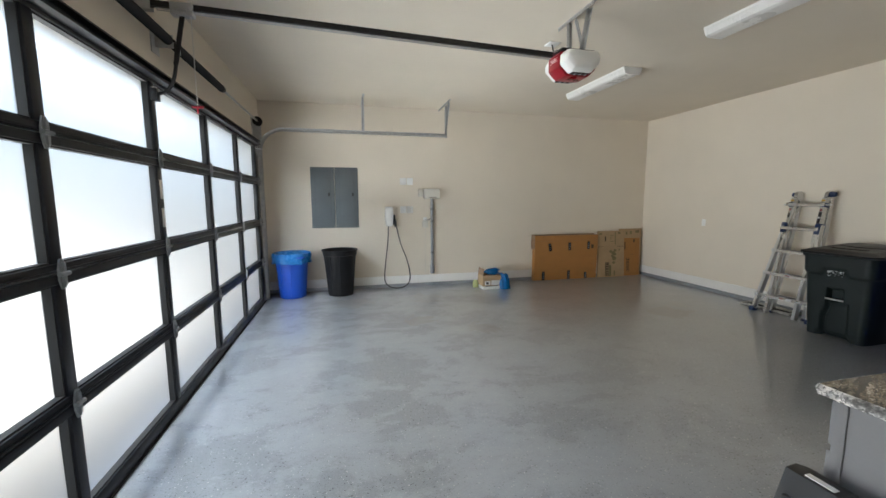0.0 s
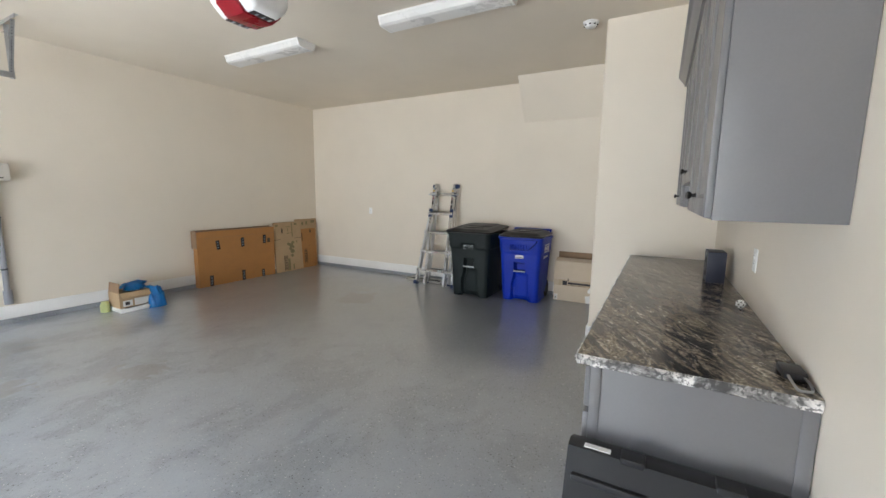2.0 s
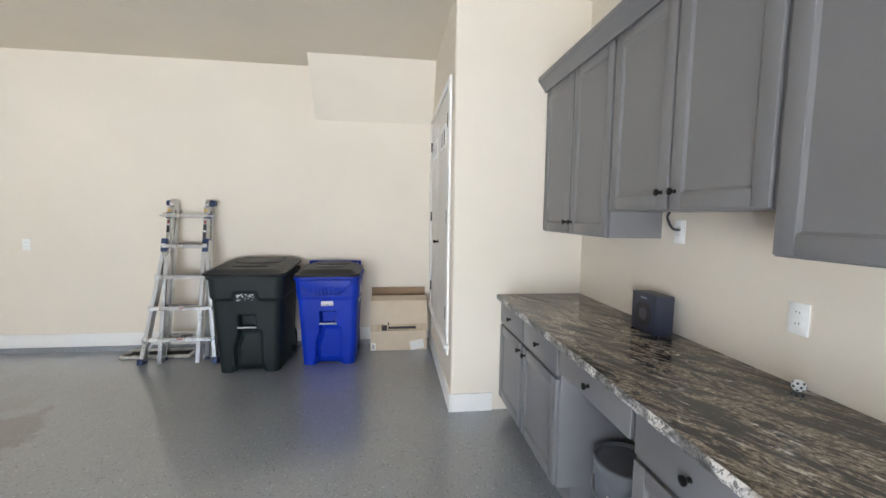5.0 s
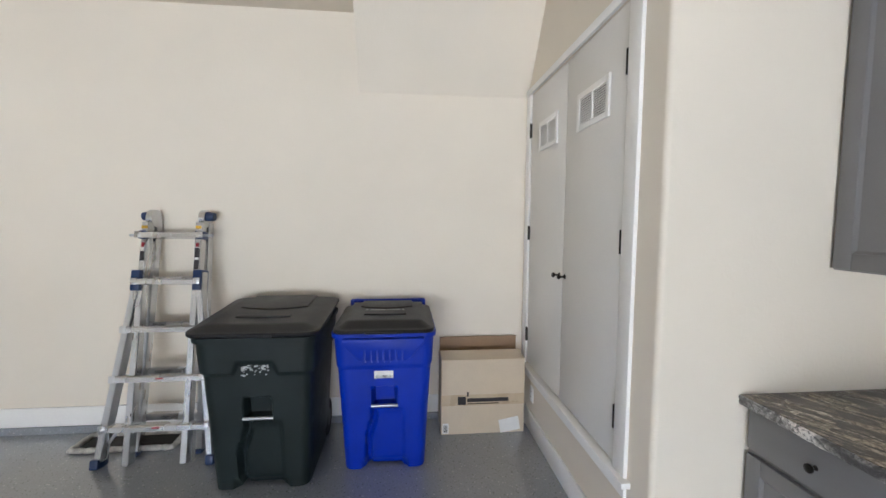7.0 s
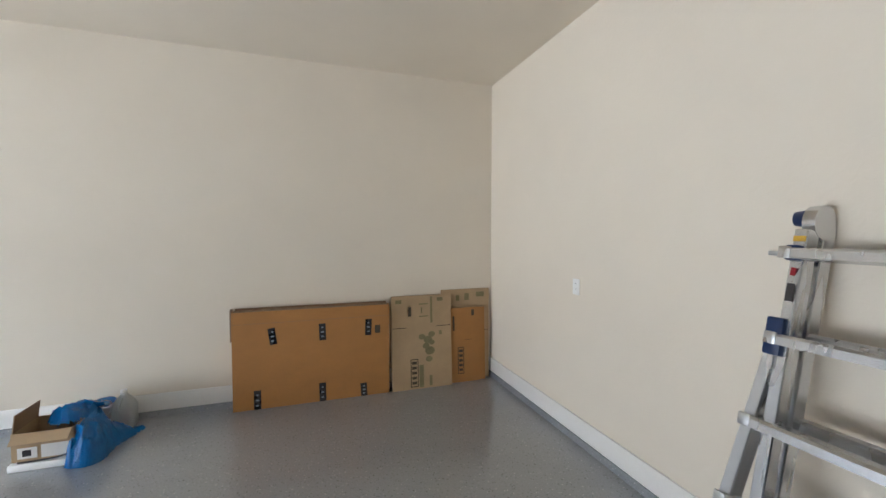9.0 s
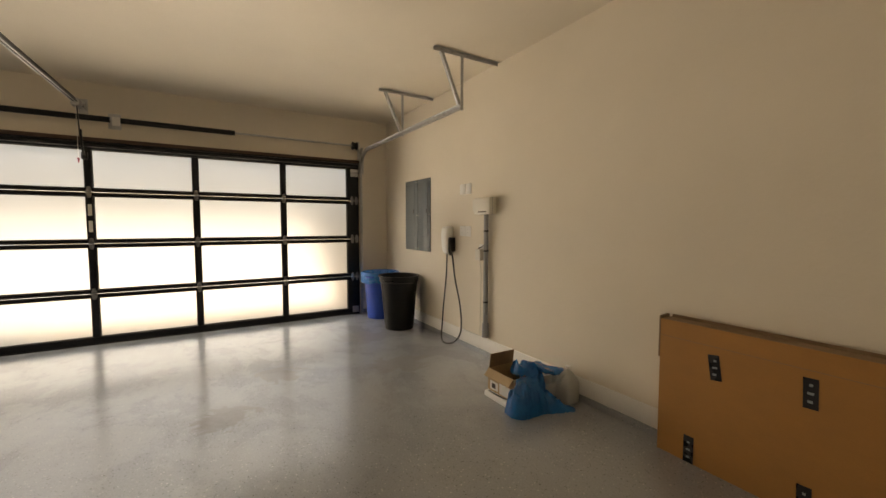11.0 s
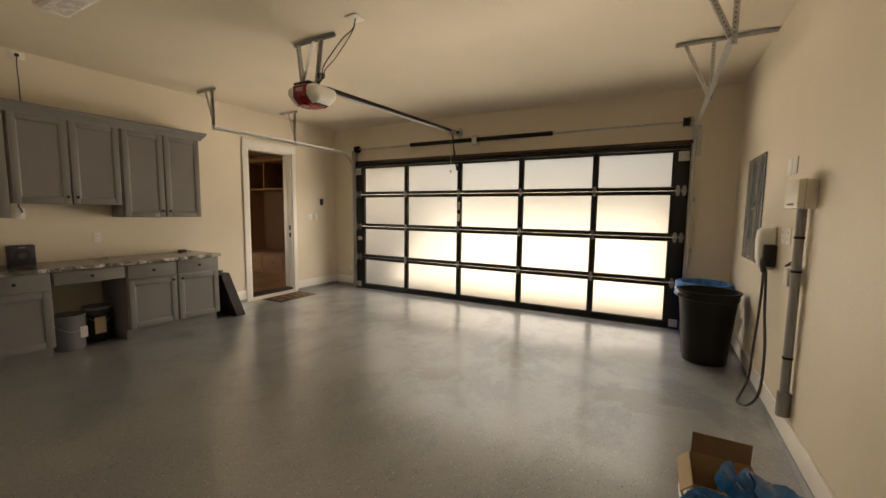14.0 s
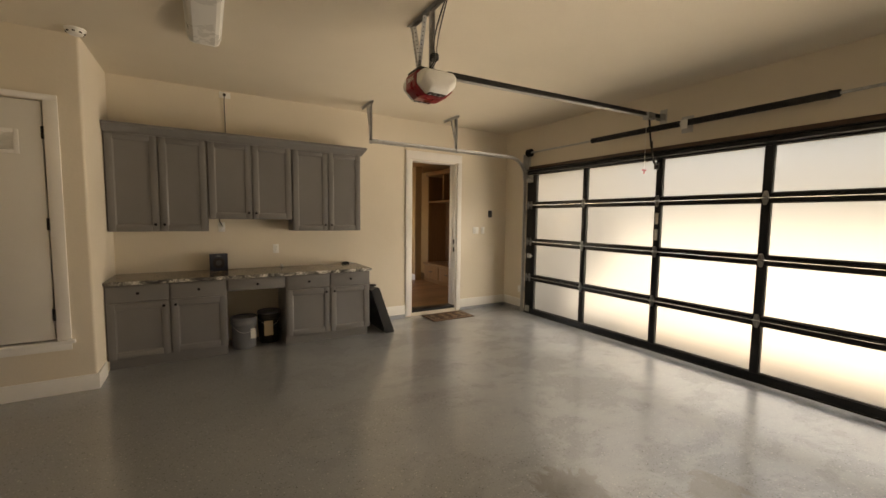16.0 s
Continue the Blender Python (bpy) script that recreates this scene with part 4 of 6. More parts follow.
def cart(name, xf, y0, y1, zr, lid_front, lid_back, xb, y_lid, body, label, bar_z, ribs):
    """A wheeled cart whose front faces -x: tapered body with a grab pocket and a moulded channel below it, stepped collar, hinged lid, wheels."""
    c = thing(name, ((xf + xb) / 2, (y0 + y1) / 2, 0), label, "waste cart", "wheeled waste carts by the east wall")
    cy, hw = (y0 + y1) / 2, (y1 - y0) / 2
    pw, ph = 0.070 / hw, 0.115
    collar = 0.008 if ribs else 0.018

    def inset(u, z):
        """How far the front is pressed in at u (-1 to 1 across) and height z."""
        d = 0.075 * (1 - ease(pw - 0.03, pw + 0.03, abs(u))) * ease(bar_z - 0.02, bar_z + 0.005, z) * (1 - ease(bar_z + ph - 0.015, bar_z + ph + 0.012, z))
        # channel beside the lower panel, slanting out from the pocket to the foot
        edge = pw + 0.02 + 0.16 * (1 - ease(bar_z - 0.22, bar_z - 0.06, z))
        d += 0.032 * ease(edge - 0.16, edge - 0.10, u) * (1 - ease(edge - 0.02, edge + 0.03, u)) * (1 - ease(bar_z - 0.03, bar_z + 0.01, z))
        d += 0.012 * ease(-0.50, -0.44, u) * (1 - ease(edge - 0.02, edge + 0.03, u)) * (1 - ease(bar_z - 0.06, bar_z - 0.01, z))
        # feet: the bottom draws in between them
        d += 0.03 * ease(-0.62, -0.5, u) * (1 - ease(0.5, 0.62, u)) * (1 - ease(0.03, 0.07, z))
        return d

    N, rad = 44, 0.055
    def ring(z, f, b, h, skirt):
        pts = []
        for i in range(N + 1):
            u = -1 + 2 * i / N
            y = cy + u * (h - rad)
            step = zr - 0.215 + 0.06 * (1 - ease(0.38, 0.5, abs(u))) * (ribs == 0)
            out = collar * ease(step - 0.012, step + 0.012, z) if skirt else 0.0
            lift = 0.022 * (1 - ease(0.5, 0.6, abs(u))) if z < 0.001 else 0.0
            pts.append(Vector((f - out + inset(u * (h - rad) / hw, z), y, z + lift)))
        out = collar * ease(zr - 0.227, zr - 0.203, z) if skirt else 0.0
        for px, py, a0 in ((f + rad, cy + h - rad, 180), (b - rad, cy + h - rad, 90), (b - rad, cy - h + rad, 0), (f + rad, cy - h + rad, -90)):
            for i in range(5):
                a = radians(a0 - 22.5 * i)
                if a0 == 180 and i == 0 or a0 == -90 and i == 4:
                    continue
                pts.append(Vector((px + (rad + out) * math.cos(a), py + (rad + out) * math.sin(a), z)))
        return pts
    zs = sorted({round(zr * i / 46, 4) for i in range(47)} | {bar_z - 0.02, bar_z + 0.005, bar_z + ph - 0.015, bar_z + ph + 0.012, zr - 0.227, zr - 0.203, zr - 0.029, zr - 0.027})
    rings = []
    for z in zs:
        f = z / zr
        lip = 0.016 if z > zr - 0.028 else 0.0
        rings.append(ring(z, xf - 0.062 * f - lip, xb - 0.06 + 0.034 * f + lip, hw + 0.046 * f + lip * 0.7, True))
    part("body", add_loft(bmesh.new(), rings), body, c, smooth=50)
    part("grab_bar", add_cyl(bmesh.new(), (xf - 0.030, cy - hw * pw - 0.012, bar_z), (xf - 0.030, cy + hw * pw + 0.012, bar_z), 0.0105), GALV, c, "bare steel grab bar")
    # lid: thick rolled lip, chamfer up to a sloping deck, raised rear panel and a slot handle
    lx0, lx1 = lid_front, xb
    dome = 0.026 if ribs else 0.012
    slope = (lid_back - zr - 0.036 - dome) / (lx1 - lx0)

    def on_lid(pts, lift):
        for p in pts:
            p.z = zr + 0.002 + slope * (p.x - lx0) + lift
        return pts

    def lid_ring(ins, lift, r=0.075):
        return on_lid(rrect((lx0 + lx1) / 2, (y_lid[0] + y_lid[1]) / 2, (lx1 - lx0) / 2 - ins, (y_lid[1] - y_lid[0]) / 2 - ins, max(r - ins * 0.6, 0.02), 0, 6), lift)
    lid = part("lid", add_loft(bmesh.new(), [lid_ring(0.014, 0.0), lid_ring(0.003, 0.001), lid_ring(0.0, 0.006), lid_ring(0.0, 0.017), lid_ring(0.004, 0.022), lid_ring(0.022, 0.025), lid_ring(0.034, 0.030), lid_ring(0.075, 0.030 + dome), lid_ring(0.088, 0.034 + dome), lid_ring(0.11, 0.035 + dome)]), LIDBLACK, c, "black hinged lid", smooth=35)
    w = y_lid[1] - y_lid[0]
    yc = (y_lid[0] + y_lid[1]) / 2

    def deck(xa, xe, half, h, bow):
        """A raised panel on the deck whose front edge bows towards the front."""
        rr = []
        for ins, up in ((0, 0.031 + dome), (0.003, 0.033 + dome + h), (0.016, 0.035 + dome + h)):
            pts = [Vector((xa + ins + bow * (k / 10) ** 2, yc + half * (k / 10) - ins * k / 10, 0)) for k in range(-10, 11)]
            pts += [Vector((xe - ins, yc + half - ins, 0)), Vector((xe - ins, yc - half + ins, 0))]
            rr.append(on_lid(pts, up))
        return add_loft(bmesh.new(), rr)
    part("lid_panel", deck(lx0 + 0.36, lx1 - 0.07, w * 0.29, 0.009, 0.05), LIDBLACK, lid)
    part("lid_panel", deck(lx0 + 0.19, lx0 + 0.235, w * 0.22, 0.010, 0.012), LIDBLACK, lid)
    part("lid_handle", B((lx0 - 0.010, lx0 + 0.03, cy - 0.11, cy + 0.11, zr + 0.002, zr + 0.014), bevel=0.005), LIDBLACK, lid)
    if ribs:
        part("hinge_bar", add_cyl(bmesh.new(), (lx1 - 0.008, y_lid[0] + 0.04, lid_back - 0.006), (lx1 - 0.008, y_lid[1] - 0.04, lid_back - 0.006), 0.014), body, c)
        for y in (y_lid[0] + 0.03, y_lid[1] - 0.055):
            part("hinge_ear", B((lx1 - 0.035, lx1 + 0.004, y, y + 0.025, zr - 0.03, lid_back + 0.006), bevel=0.008), body, c)
    for y in (y0 - 0.005, y1 - 0.045):
        wh = part("wheel", add_cyl(bmesh.new(), (xb - 0.10, y, 0.125), (xb - 0.10, y + 0.05, 0.125), 0.125, seg=28), RUBBER, c, "black rubber wheel")
        part("hub", add_cyl(bmesh.new(), (xb - 0.10, y - 0.004, 0.125), (xb - 0.10, y + 0.054, 0.125), 0.06, seg=18), BLACKPL, wh)
    return c


dark = cart("waste_cart", 5.855, 3.375, 3.905, 0.915, 5.765, 1.015, 6.53, (3.29, 4.01), CARTDARK, "dark green-black wheeled waste cart with a black lid", 0.435, 0)
blue = cart("recycling_cart", 5.985, 2.69, 3.19, 0.885, 5.885, 0.965, 6.53, (2.635, 3.245), CARTBLUE, "royal blue wheeled recycling cart with a black lid", 0.42, 7)
random.seed(4)
bm = bmesh.new()
for i in range(55):
    y, z = random.uniform(3.565, 3.715), random.gauss(0.732, 0.022)
    xl = 5.855 - 0.062 * z / 0.915
    s = random.uniform(0.002, 0.007)
    add_box(bm, (xl - 0.004, xl + 0.012, y - s, y + s, z - s * 0.7, z + s * 0.7))
part("label", bm, WORN, dark, "worn flaking white label")
lb = part("label", B((5.9385, 5.9410, 2.885, 3.0, 0.60, 0.645)), PAPER, blue, "white printed barcode label")
bm = bmesh.new()
for i in range(14):
    add_box(bm, (5.937, 5.9388, 2.892 + i * 0.0073, 2.892 + i * 0.0073 + random.choice((0.002, 0.004)), 0.603, 0.618))
part("print", bm, INKBLACK, lb)

sl = part("side_label", B((6.10, 6.32, 2.6405, 2.648, 0.68, 0.695), (6.10, 6.32, 2.6405, 2.648, 0.775, 0.79), (6.10, 6.12, 2.6405, 2.648, 0.695, 0.775), (6.30, 6.32, 2.6405, 2.648, 0.695, 0.775)), PAPER, blue, "white outlined side label")
for k in range(3):
    part("print", B((6.14 + 0.055 * k, 6.175 + 0.055 * k, 2.6405, 2.648, 0.71, 0.76)), PAPER, sl)
part("print", B((6.11, 6.31, 2.651, 2.660, 0.60, 0.625)), PAPER, sl)

# faded lettering moulded on the recycling cart's lid
random.seed(12)
bm = bmesh.new()
y = 2.82
LETTER_Z = 0.885 + 0.002 + (0.965 - 0.885 - 0.062) / (6.53 - 5.885) * (6.215 - 5.885) + 0.064
while y < 3.06:
    w = random.uniform(0.008, 0.02)
    add_box(bm, (6.205, 6.225, y, y + w, 0.94, LETTER_Z))
    y += w + random.choice((0.004, 0.004, 0.014))
part("print", bm, WORN, blue, "faded white lettering on the lid")
# raised apron under the rim
apron = add_prism(bmesh.new(), [(2.70, 0.862), (3.18, 0.862), (3.18, 0.835), (3.085, 0.735), (2.795, 0.735), (2.70, 0.835)], "x", 5.866, 5.93)
bmesh.ops.bevel(apron, geom=apron.edges[:], offset=0.006, segments=2, affect="EDGES", profile=0.5)
part("apron", apron, CARTBLUE, blue)
for i in range(7):
    y = 2.83 + 0.22 * i / 6
    part("rib", add_prism(bmesh.new(), [(5.867, 0.800), (5.852, 0.770), (5.852, 0.728), (5.90, 0.712), (5.90, 0.80)], "y", y - 0.005, y + 0.005), CARTBLUE, blue)

# ---- ladder ----
LX, LY, LEANX = 6.135, 4.385, 11.5
lad = thing("ladder", (LX, LY, 0), "folded multi-position aluminium ladder with blue feet leaning on the wall", "ladder")


def rail_between(a, b, w, d):
    """A box-section rail from a to b, w wide across the ladder and d deep."""
    a, b = Vector(a), Vector(b)
    ring = [(-d / 2, -w / 2 + 0.004), (-d / 2 + 0.004, -w / 2), (d / 2 - 0.004, -w / 2), (d / 2, -w / 2 + 0.004), (d / 2, w / 2 - 0.004), (d / 2 - 0.004, w / 2), (-d / 2 + 0.004, w / 2), (-d / 2, w / 2 - 0.004)]
    return add_loft(bmesh.new(), [[p + Vector((u, v, 0)) for u, v in ring] for p in (a, b)])


def L(x, y, z):
    return (LX + x, LY + y, z)


for half, dx in (("front", 0.0), ("rear", 0.16)):
    for s in (1, -1):
        if half == "front":
            part("outer_rail", rail_between(L(dx, s * 0.335, 0.03), L(dx, s * 0.205, 1.08), 0.042, 0.07), ALU, lad)
            part("outer_rail", rail_between(L(dx, s * 0.203, 1.05), L(dx, s * 0.203, 1.22), 0.04, 0.074), ALU, lad)
            part("inner_rail", rail_between(L(dx + 0.006, s * 0.172, 0.01), L(dx + 0.006, s * 0.172, 1.56), 0.042, 0.066), ALU, lad)
            part("foot", B((LX + dx - 0.05, LX + dx + 0.05, LY + s * 0.338 - 0.025, LY + s * 0.338 + 0.025, 0.0, 0.06), bevel=0.008), NAVY, lad, "blue rubber ladder foot")
            part("strut", add_cyl(bmesh.new(), L(dx + 0.02, s * 0.325, 0.10), L(dx + 0.02, s * 0.24, 0.24), 0.01, seg=8), ALU, lad)
        else:
            part("rear_rail", rail_between(L(dx - 0.02, s * 0.20, 0.04), L(dx - 0.06, s * 0.172, 1.58), 0.042, 0.066), ALU, lad)
            part("foot", B((LX + dx - 0.06, LX + dx + 0.02, LY + s * 0.20 - 0.02, LY + s * 0.20 + 0.02, 0.012, 0.05), bevel=0.006), NAVY, lad, "blue rubber ladder foot")
    hs = (0.24, 0.54, 0.85, 1.16, 1.47) if half == "front" else (0.26, 0.56, 0.87, 1.18)
    for i, z in enumerate(hs):
        w = 0.335 - (0.13 * z / 1.08) if z < 1.08 and half == "front" else 0.195
        x0 = dx - (0.045 if half == "front" else 0.06 * z / 1.5 + 0.02)
        bm = add_prism(bmesh.new(), [(LX + x0 - 0.014, z - 0.020), (LX + x0 + 0.05, z - 0.022), (LX + x0 + 0.062, z + 0.018), (LX + x0 - 0.004, z + 0.018), (LX + x0 - 0.014, z + 0.008)], "y", LY - w, LY + w)
        part("rung", bm, ALU, lad)
        if half == "front":
            for s in (1, -1):
                part("rivet_plate", B((LX + x0 - 0.017, LX + x0 - 0.011, LY + s * w - 0.02, LY + s * w + 0.02, z - 0.022, z + 0.022), bevel=0.003), ALU, lad)
for s in (1, -1):
    part("collar", B((LX - 0.052, LX + 0.055, LY + s * 0.192 - 0.028, LY + s * 0.192 + 0.028, 1.10, 1.235), bevel=0.008), NAVY, lad, "blue plastic locking collar")
    part("collar", B((LX - 0.046, LX + 0.05, LY + s * 0.180 - 0.022, LY + s * 0.180 + 0.022, 1.445, 1.50), bevel=0.006), NAVY, lad, "blue plastic collar")
    part("band", B((LX - 0.034, LX + 0.036, LY + s * 0.172 - 0.018, LY + s * 0.172 + 0.018, 1.515, 1.535), bevel=0.002), surf("yellow plastic", (0.55, 0.32, 0.02), 0.4), lad, "yellow band")
    bm = add_cyl(bmesh.new(), L(0.06, s * 0.15, 1.60), L(0.06, s * 0.19, 1.60), 0.062, seg=24)
    part("hinge_disc", bm, ALU, lad, "cast aluminium locking hinge")
    part("hinge_knob", add_cyl(bmesh.new(), L(0.05, s * 0.19, 1.615), L(0.05, s * 0.235, 1.615), 0.034, 0.028, seg=18), NAVY, lad, "blue hinge release knob")
    part("lock_pin", add_cyl(bmesh.new(), L(-0.02, s * 0.18, 1.47), L(-0.02, s * 0.265, 1.47), 0.009, seg=10), GALV, lad, "steel lock pin")
    for z, c in ((1.405, REDPL), (1.31, PAPER)):
        part("sticker", B((LX - 0.0335, LX - 0.0318, LY + s * 0.172 - 0.008, LY + s * 0.172 + 0.008, z - 0.014, z + 0.014)), c, lad, "small printed warning sticker")
for y, z in ((-0.172, 1.35), (-0.172, 1.27), (0.172, 1.33)):
    part("sticker", B((LX - 0.0338, LX - 0.0318, LY + y - 0.012, LY + y + 0.012, z - 0.032, z + 0.032)), INKBLACK, lad, "dark printed instruction sticker")
for z in (0.54, 0.24):
    part("sticker", B((LX - 0.061, LX - 0.0585, LY - 0.035, LY + 0.01, z - 0.005, z + 0.005)), REDPL, lad, "small printed warning sticker")
lad.rotation_euler = (0, radians(LEANX), 0)

rings = []
for i in range(97):
    a = 2 * math.pi * i / 96
    p = Vector((6.40 + 0.10 * max(-1, min(1, 1.5 * math.cos(a))), 4.70 + 0.32 * max(-1, min(1, 1.3 * math.sin(a))), 0.020))
    out = Vector((math.cos(a), math.sin(a) * 0.6, 0)).normalized()
    fuzz = 0.018 + 0.006 * noise.noise(Vector((math.cos(a) * 9, math.sin(a) * 14, 0)))
    rings.append([p + out * fuzz * 1.3 * math.cos(b) + Vector((0, 0, fuzz * math.sin(b))) for b in [2 * math.pi * k / 10 for k in range(10)]])
bm = add_loft(bmesh.new(), rings, close=False)
pet = thing("floor_mat", (6.40, 4.70, 0), "small black mat with a dirty white fleece edge under the ladder", "mat")
part("fleece_edge", bm, FLUFF, pet, "dirty white fleece edge")
part("mat", B((6.315, 6.485, 4.40, 5.0, 0.0, 0.014), bevel=0.004), RUBBER, pet)

# ---- flat pieces lying on faces ----
def strip_on(parent, name, c, u, v, wu, wv, material, label="", t=0.0012, tilt=0.0):
    """A thin flat piece centred at c, wu along u and wv along v, turned by tilt degrees in its plane."""
    u, v, c = Vector(u).normalized(), Vector(v).normalized(), Vector(c)
    n = u.cross(v)
    a = radians(tilt)
    u2, v2 = u * math.cos(a) + v * math.sin(a), v * math.cos(a) - u * math.sin(a)
    ring = [c + u2 * sx * wu / 2 + v2 * sy * wv / 2 for sx, sy in ((-1, -1), (1, -1), (1, 1), (-1, 1))]
    return part(name, add_loft(bmesh.new(), [[p - n * t * 0.3 for p in ring], [p + n * t for p in ring]]), material, parent, label, smooth=None)


# ---- flattened cardboard by the north wall ----
def leaning(x0, x1, h, y_foot, y_head, thick):
    """A carton leaning on the wall: its front face runs from y_foot on the floor to y_head at its top."""
    return add_prism(bmesh.new(), [(y_foot, 0.0), (y_foot + thick, 0.0), (y_head + thick, h), (y_head, h)], "x", x0, x1)


big = thing("cardboard_box", (4.8, 7.33, 0), "large flat orange-brown cardboard carton with black tape leaning on the wall", "cardboard box")
part("body", leaning(4.14, 5.472, 0.845, 7.295, 7.285, 0.10), CARD_O, big)
part("back_panel", leaning(4.155, 5.46, 0.864, 7.396, 7.388, 0.004), CARD_SHADE, big, "darker inner cardboard flap")
part("side_flap", add_prism(bmesh.new(), [(4.128, 7.29), (4.137, 7.285), (4.137, 7.39), (4.118, 7.395)], "z", 0.60, 0.862), CARD_SHADE, big, "bent cardboard flap")
# the carton is solid: this dark strip paints the shade of an open top
part("opening", B((4.15, 5.462, 7.292, 7.378, 0.8435, 0.8475)), CARD_SHADE, big, "dark strip painted for the shade in the carton's open top")
slope_v = (0, -0.01, 0.845)
part("crease", B((4.145, 5.468, 7.2855, 7.287, 0.742, 0.745)), CARD_SHADE, big)


def front_y(z):
    return 7.295 - 0.01 * z / 0.845


for cx, cz, h, tl in ((4.455, 0.625, 0.145, 8), (4.868, 0.632, 0.15, 2), (5.275, 0.645, 0.15, -2), (4.33, 0.08, 0.17, 0), (4.865, 0.083, 0.17, 1), (5.232, 0.06, 0.125, 4)):
    tp = strip_on(big, "tape", (cx, front_y(cz) - 0.001, cz), (1, 0, 0), slope_v, 0.058, h, TAPE, "strip of black printed tape", tilt=tl)
    for i, w in enumerate((0.02, 0.026, 0.014)):
        z = cz + (i - 1) * h * 0.27
        strip_on(tp, "print", (cx, front_y(z) - 0.0024, z), (1, 0, 0), slope_v, w, 0.012, TAPEPRINT, tilt=tl)
strip_on(big, "print", (5.36, front_y(0.62) - 0.0008, 0.62), (1, 0, 0), slope_v, 0.05, 0.075, INKDARK, "dark printed code block")

ub = thing("moving_box", (5.8, 7.32, 0), "flattened tan moving box with green print leaning in the corner", "cardboard box", "flattened moving boxes")
part("body", leaning(5.50, 6.105, 0.905, 7.285, 7.345, 0.012), CARD_T, ub)


def uy(z, y0=7.285, y1=7.345, h=0.905):
    return y0 + (y1 - y0) * z / h - 0.001


def uprint(parent, cx, cz, w, h, m, f=uy, tilt=0):
    return strip_on(parent, "print", (cx, f(cz), cz), (1, 0, 0), (0, f(1) - f(0), 1), w, h, m, "faded printed mark", tilt=tilt, t=0.0008)


for cx, cz, w, h, m in ((5.57, 0.85, 0.06, 0.035, INKGREEN), (5.68, 0.75, 0.03, 0.09, INKDARK), (5.82, 0.82, 0.09, 0.012, INKGREEN), (5.82, 0.70, 0.09, 0.012, INKGREEN), (5.80, 0.76, 0.014, 0.06, INKGREEN), (5.90, 0.76, 0.022, 0.26, INKGREEN),
                        (5.99, 0.86, 0.06, 0.035, INKGREEN), (5.575, 0.597, 0.14, 0.006, INKBLACK), (6.02, 0.597, 0.15, 0.006, INKBLACK), (5.99, 0.53, 0.03, 0.04, INKGREEN),
                        (5.79, 0.12, 0.045, 0.22, INKGREEN), (5.885, 0.07, 0.03, 0.10, INKGREEN)):
    uprint(ub, cx, cz, w, h, m)
# outlined word block, its letters as plain bars
for cx, cz, w, h in ((5.685, 0.155, 0.008, 0.27), (5.755, 0.155, 0.008, 0.27), (5.72, 0.286, 0.07, 0.008), (5.72, 0.024, 0.07, 0.008)):
    uprint(ub, cx, cz, w, h, INKDARK)
for i in range(5):
    uprint(ub, 5.72, 0.06 + i * 0.048, 0.046, 0.026, INKDARK)
# leafy ornament of discs
for cx, cz, r0 in ((5.80, 0.50, 0.035), (5.86, 0.47, 0.045), (5.90, 0.52, 0.035), (5.84, 0.41, 0.035), (5.88, 0.36, 0.05), (5.87, 0.28, 0.035), (5.90, 0.44, 0.03)):
    c = Vector((cx, uy(cz), cz))
    pts = [c + Vector((r0 * math.cos(a), 0.066 * r0 * 0.8 * math.sin(a), r0 * 0.8 * math.sin(a))) for a in [2 * math.pi * k / 16 for k in range(16)]]
    part("print", add_loft(bmesh.new(), [[p + Vector((0, 0.0003, 0)) for p in pts], [p - Vector((0, 0.0008, 0)) for p in pts]]), INKGREEN, ub, "faded printed leaf shape", smooth=None)

ub2 = thing("moving_box", (6.3, 7.39, 0), "flattened tan moving box standing in the corner", "cardboard box", "flattened moving boxes")
part("body", leaning(6.02, 6.552, 0.94, 7.375, 7.392, 0.010), CARD_T, ub2)
for cx, cz, w, h in ((6.45, 0.88, 0.09, 0.05), (6.30, 0.86, 0.05, 0.07), (6.20, 0.85, 0.04, 0.06)):
    uprint(ub2, cx, cz, w, h, INKGREEN, lambda z: 7.374 + 0.017 * z / 0.94)
uprint(ub2, 6.52, 0.50, 0.06, 0.005, INKBLACK, lambda z: 7.374 + 0.017 * z / 0.94)
ub3 = thing("moving_box", (6.27, 7.34, 0), "small flattened brown moving box leaning on the tan ones", "cardboard box", "flattened moving boxes")
part("body", leaning(6.112, 6.42, 0.755, 7.315, 7.352, 0.007), CARD_O, ub3)
part("body", leaning(6.40, 6.487, 0.75, 7.324, 7.361, 0.006), CARD_O, ub3)
f3 = lambda z: 7.314 + 0.037 * z / 0.755
for cx, cz, w, h in ((6.185, 0.22, 0.007, 0.27), (6.245, 0.22, 0.007, 0.27), (6.215, 0.352, 0.06, 0.007), (6.215, 0.088, 0.06, 0.007), (6.14, 0.6, 0.02, 0.15), (6.35, 0.70, 0.03, 0.06), (6.30, 0.425, 0.07, 0.003)):
    uprint(ub3, cx, cz, w, h, INKDARK, f3)
for i in range(5):
    uprint(ub3, 6.215, 0.125 + i * 0.048, 0.04, 0.026, INKDARK, f3)

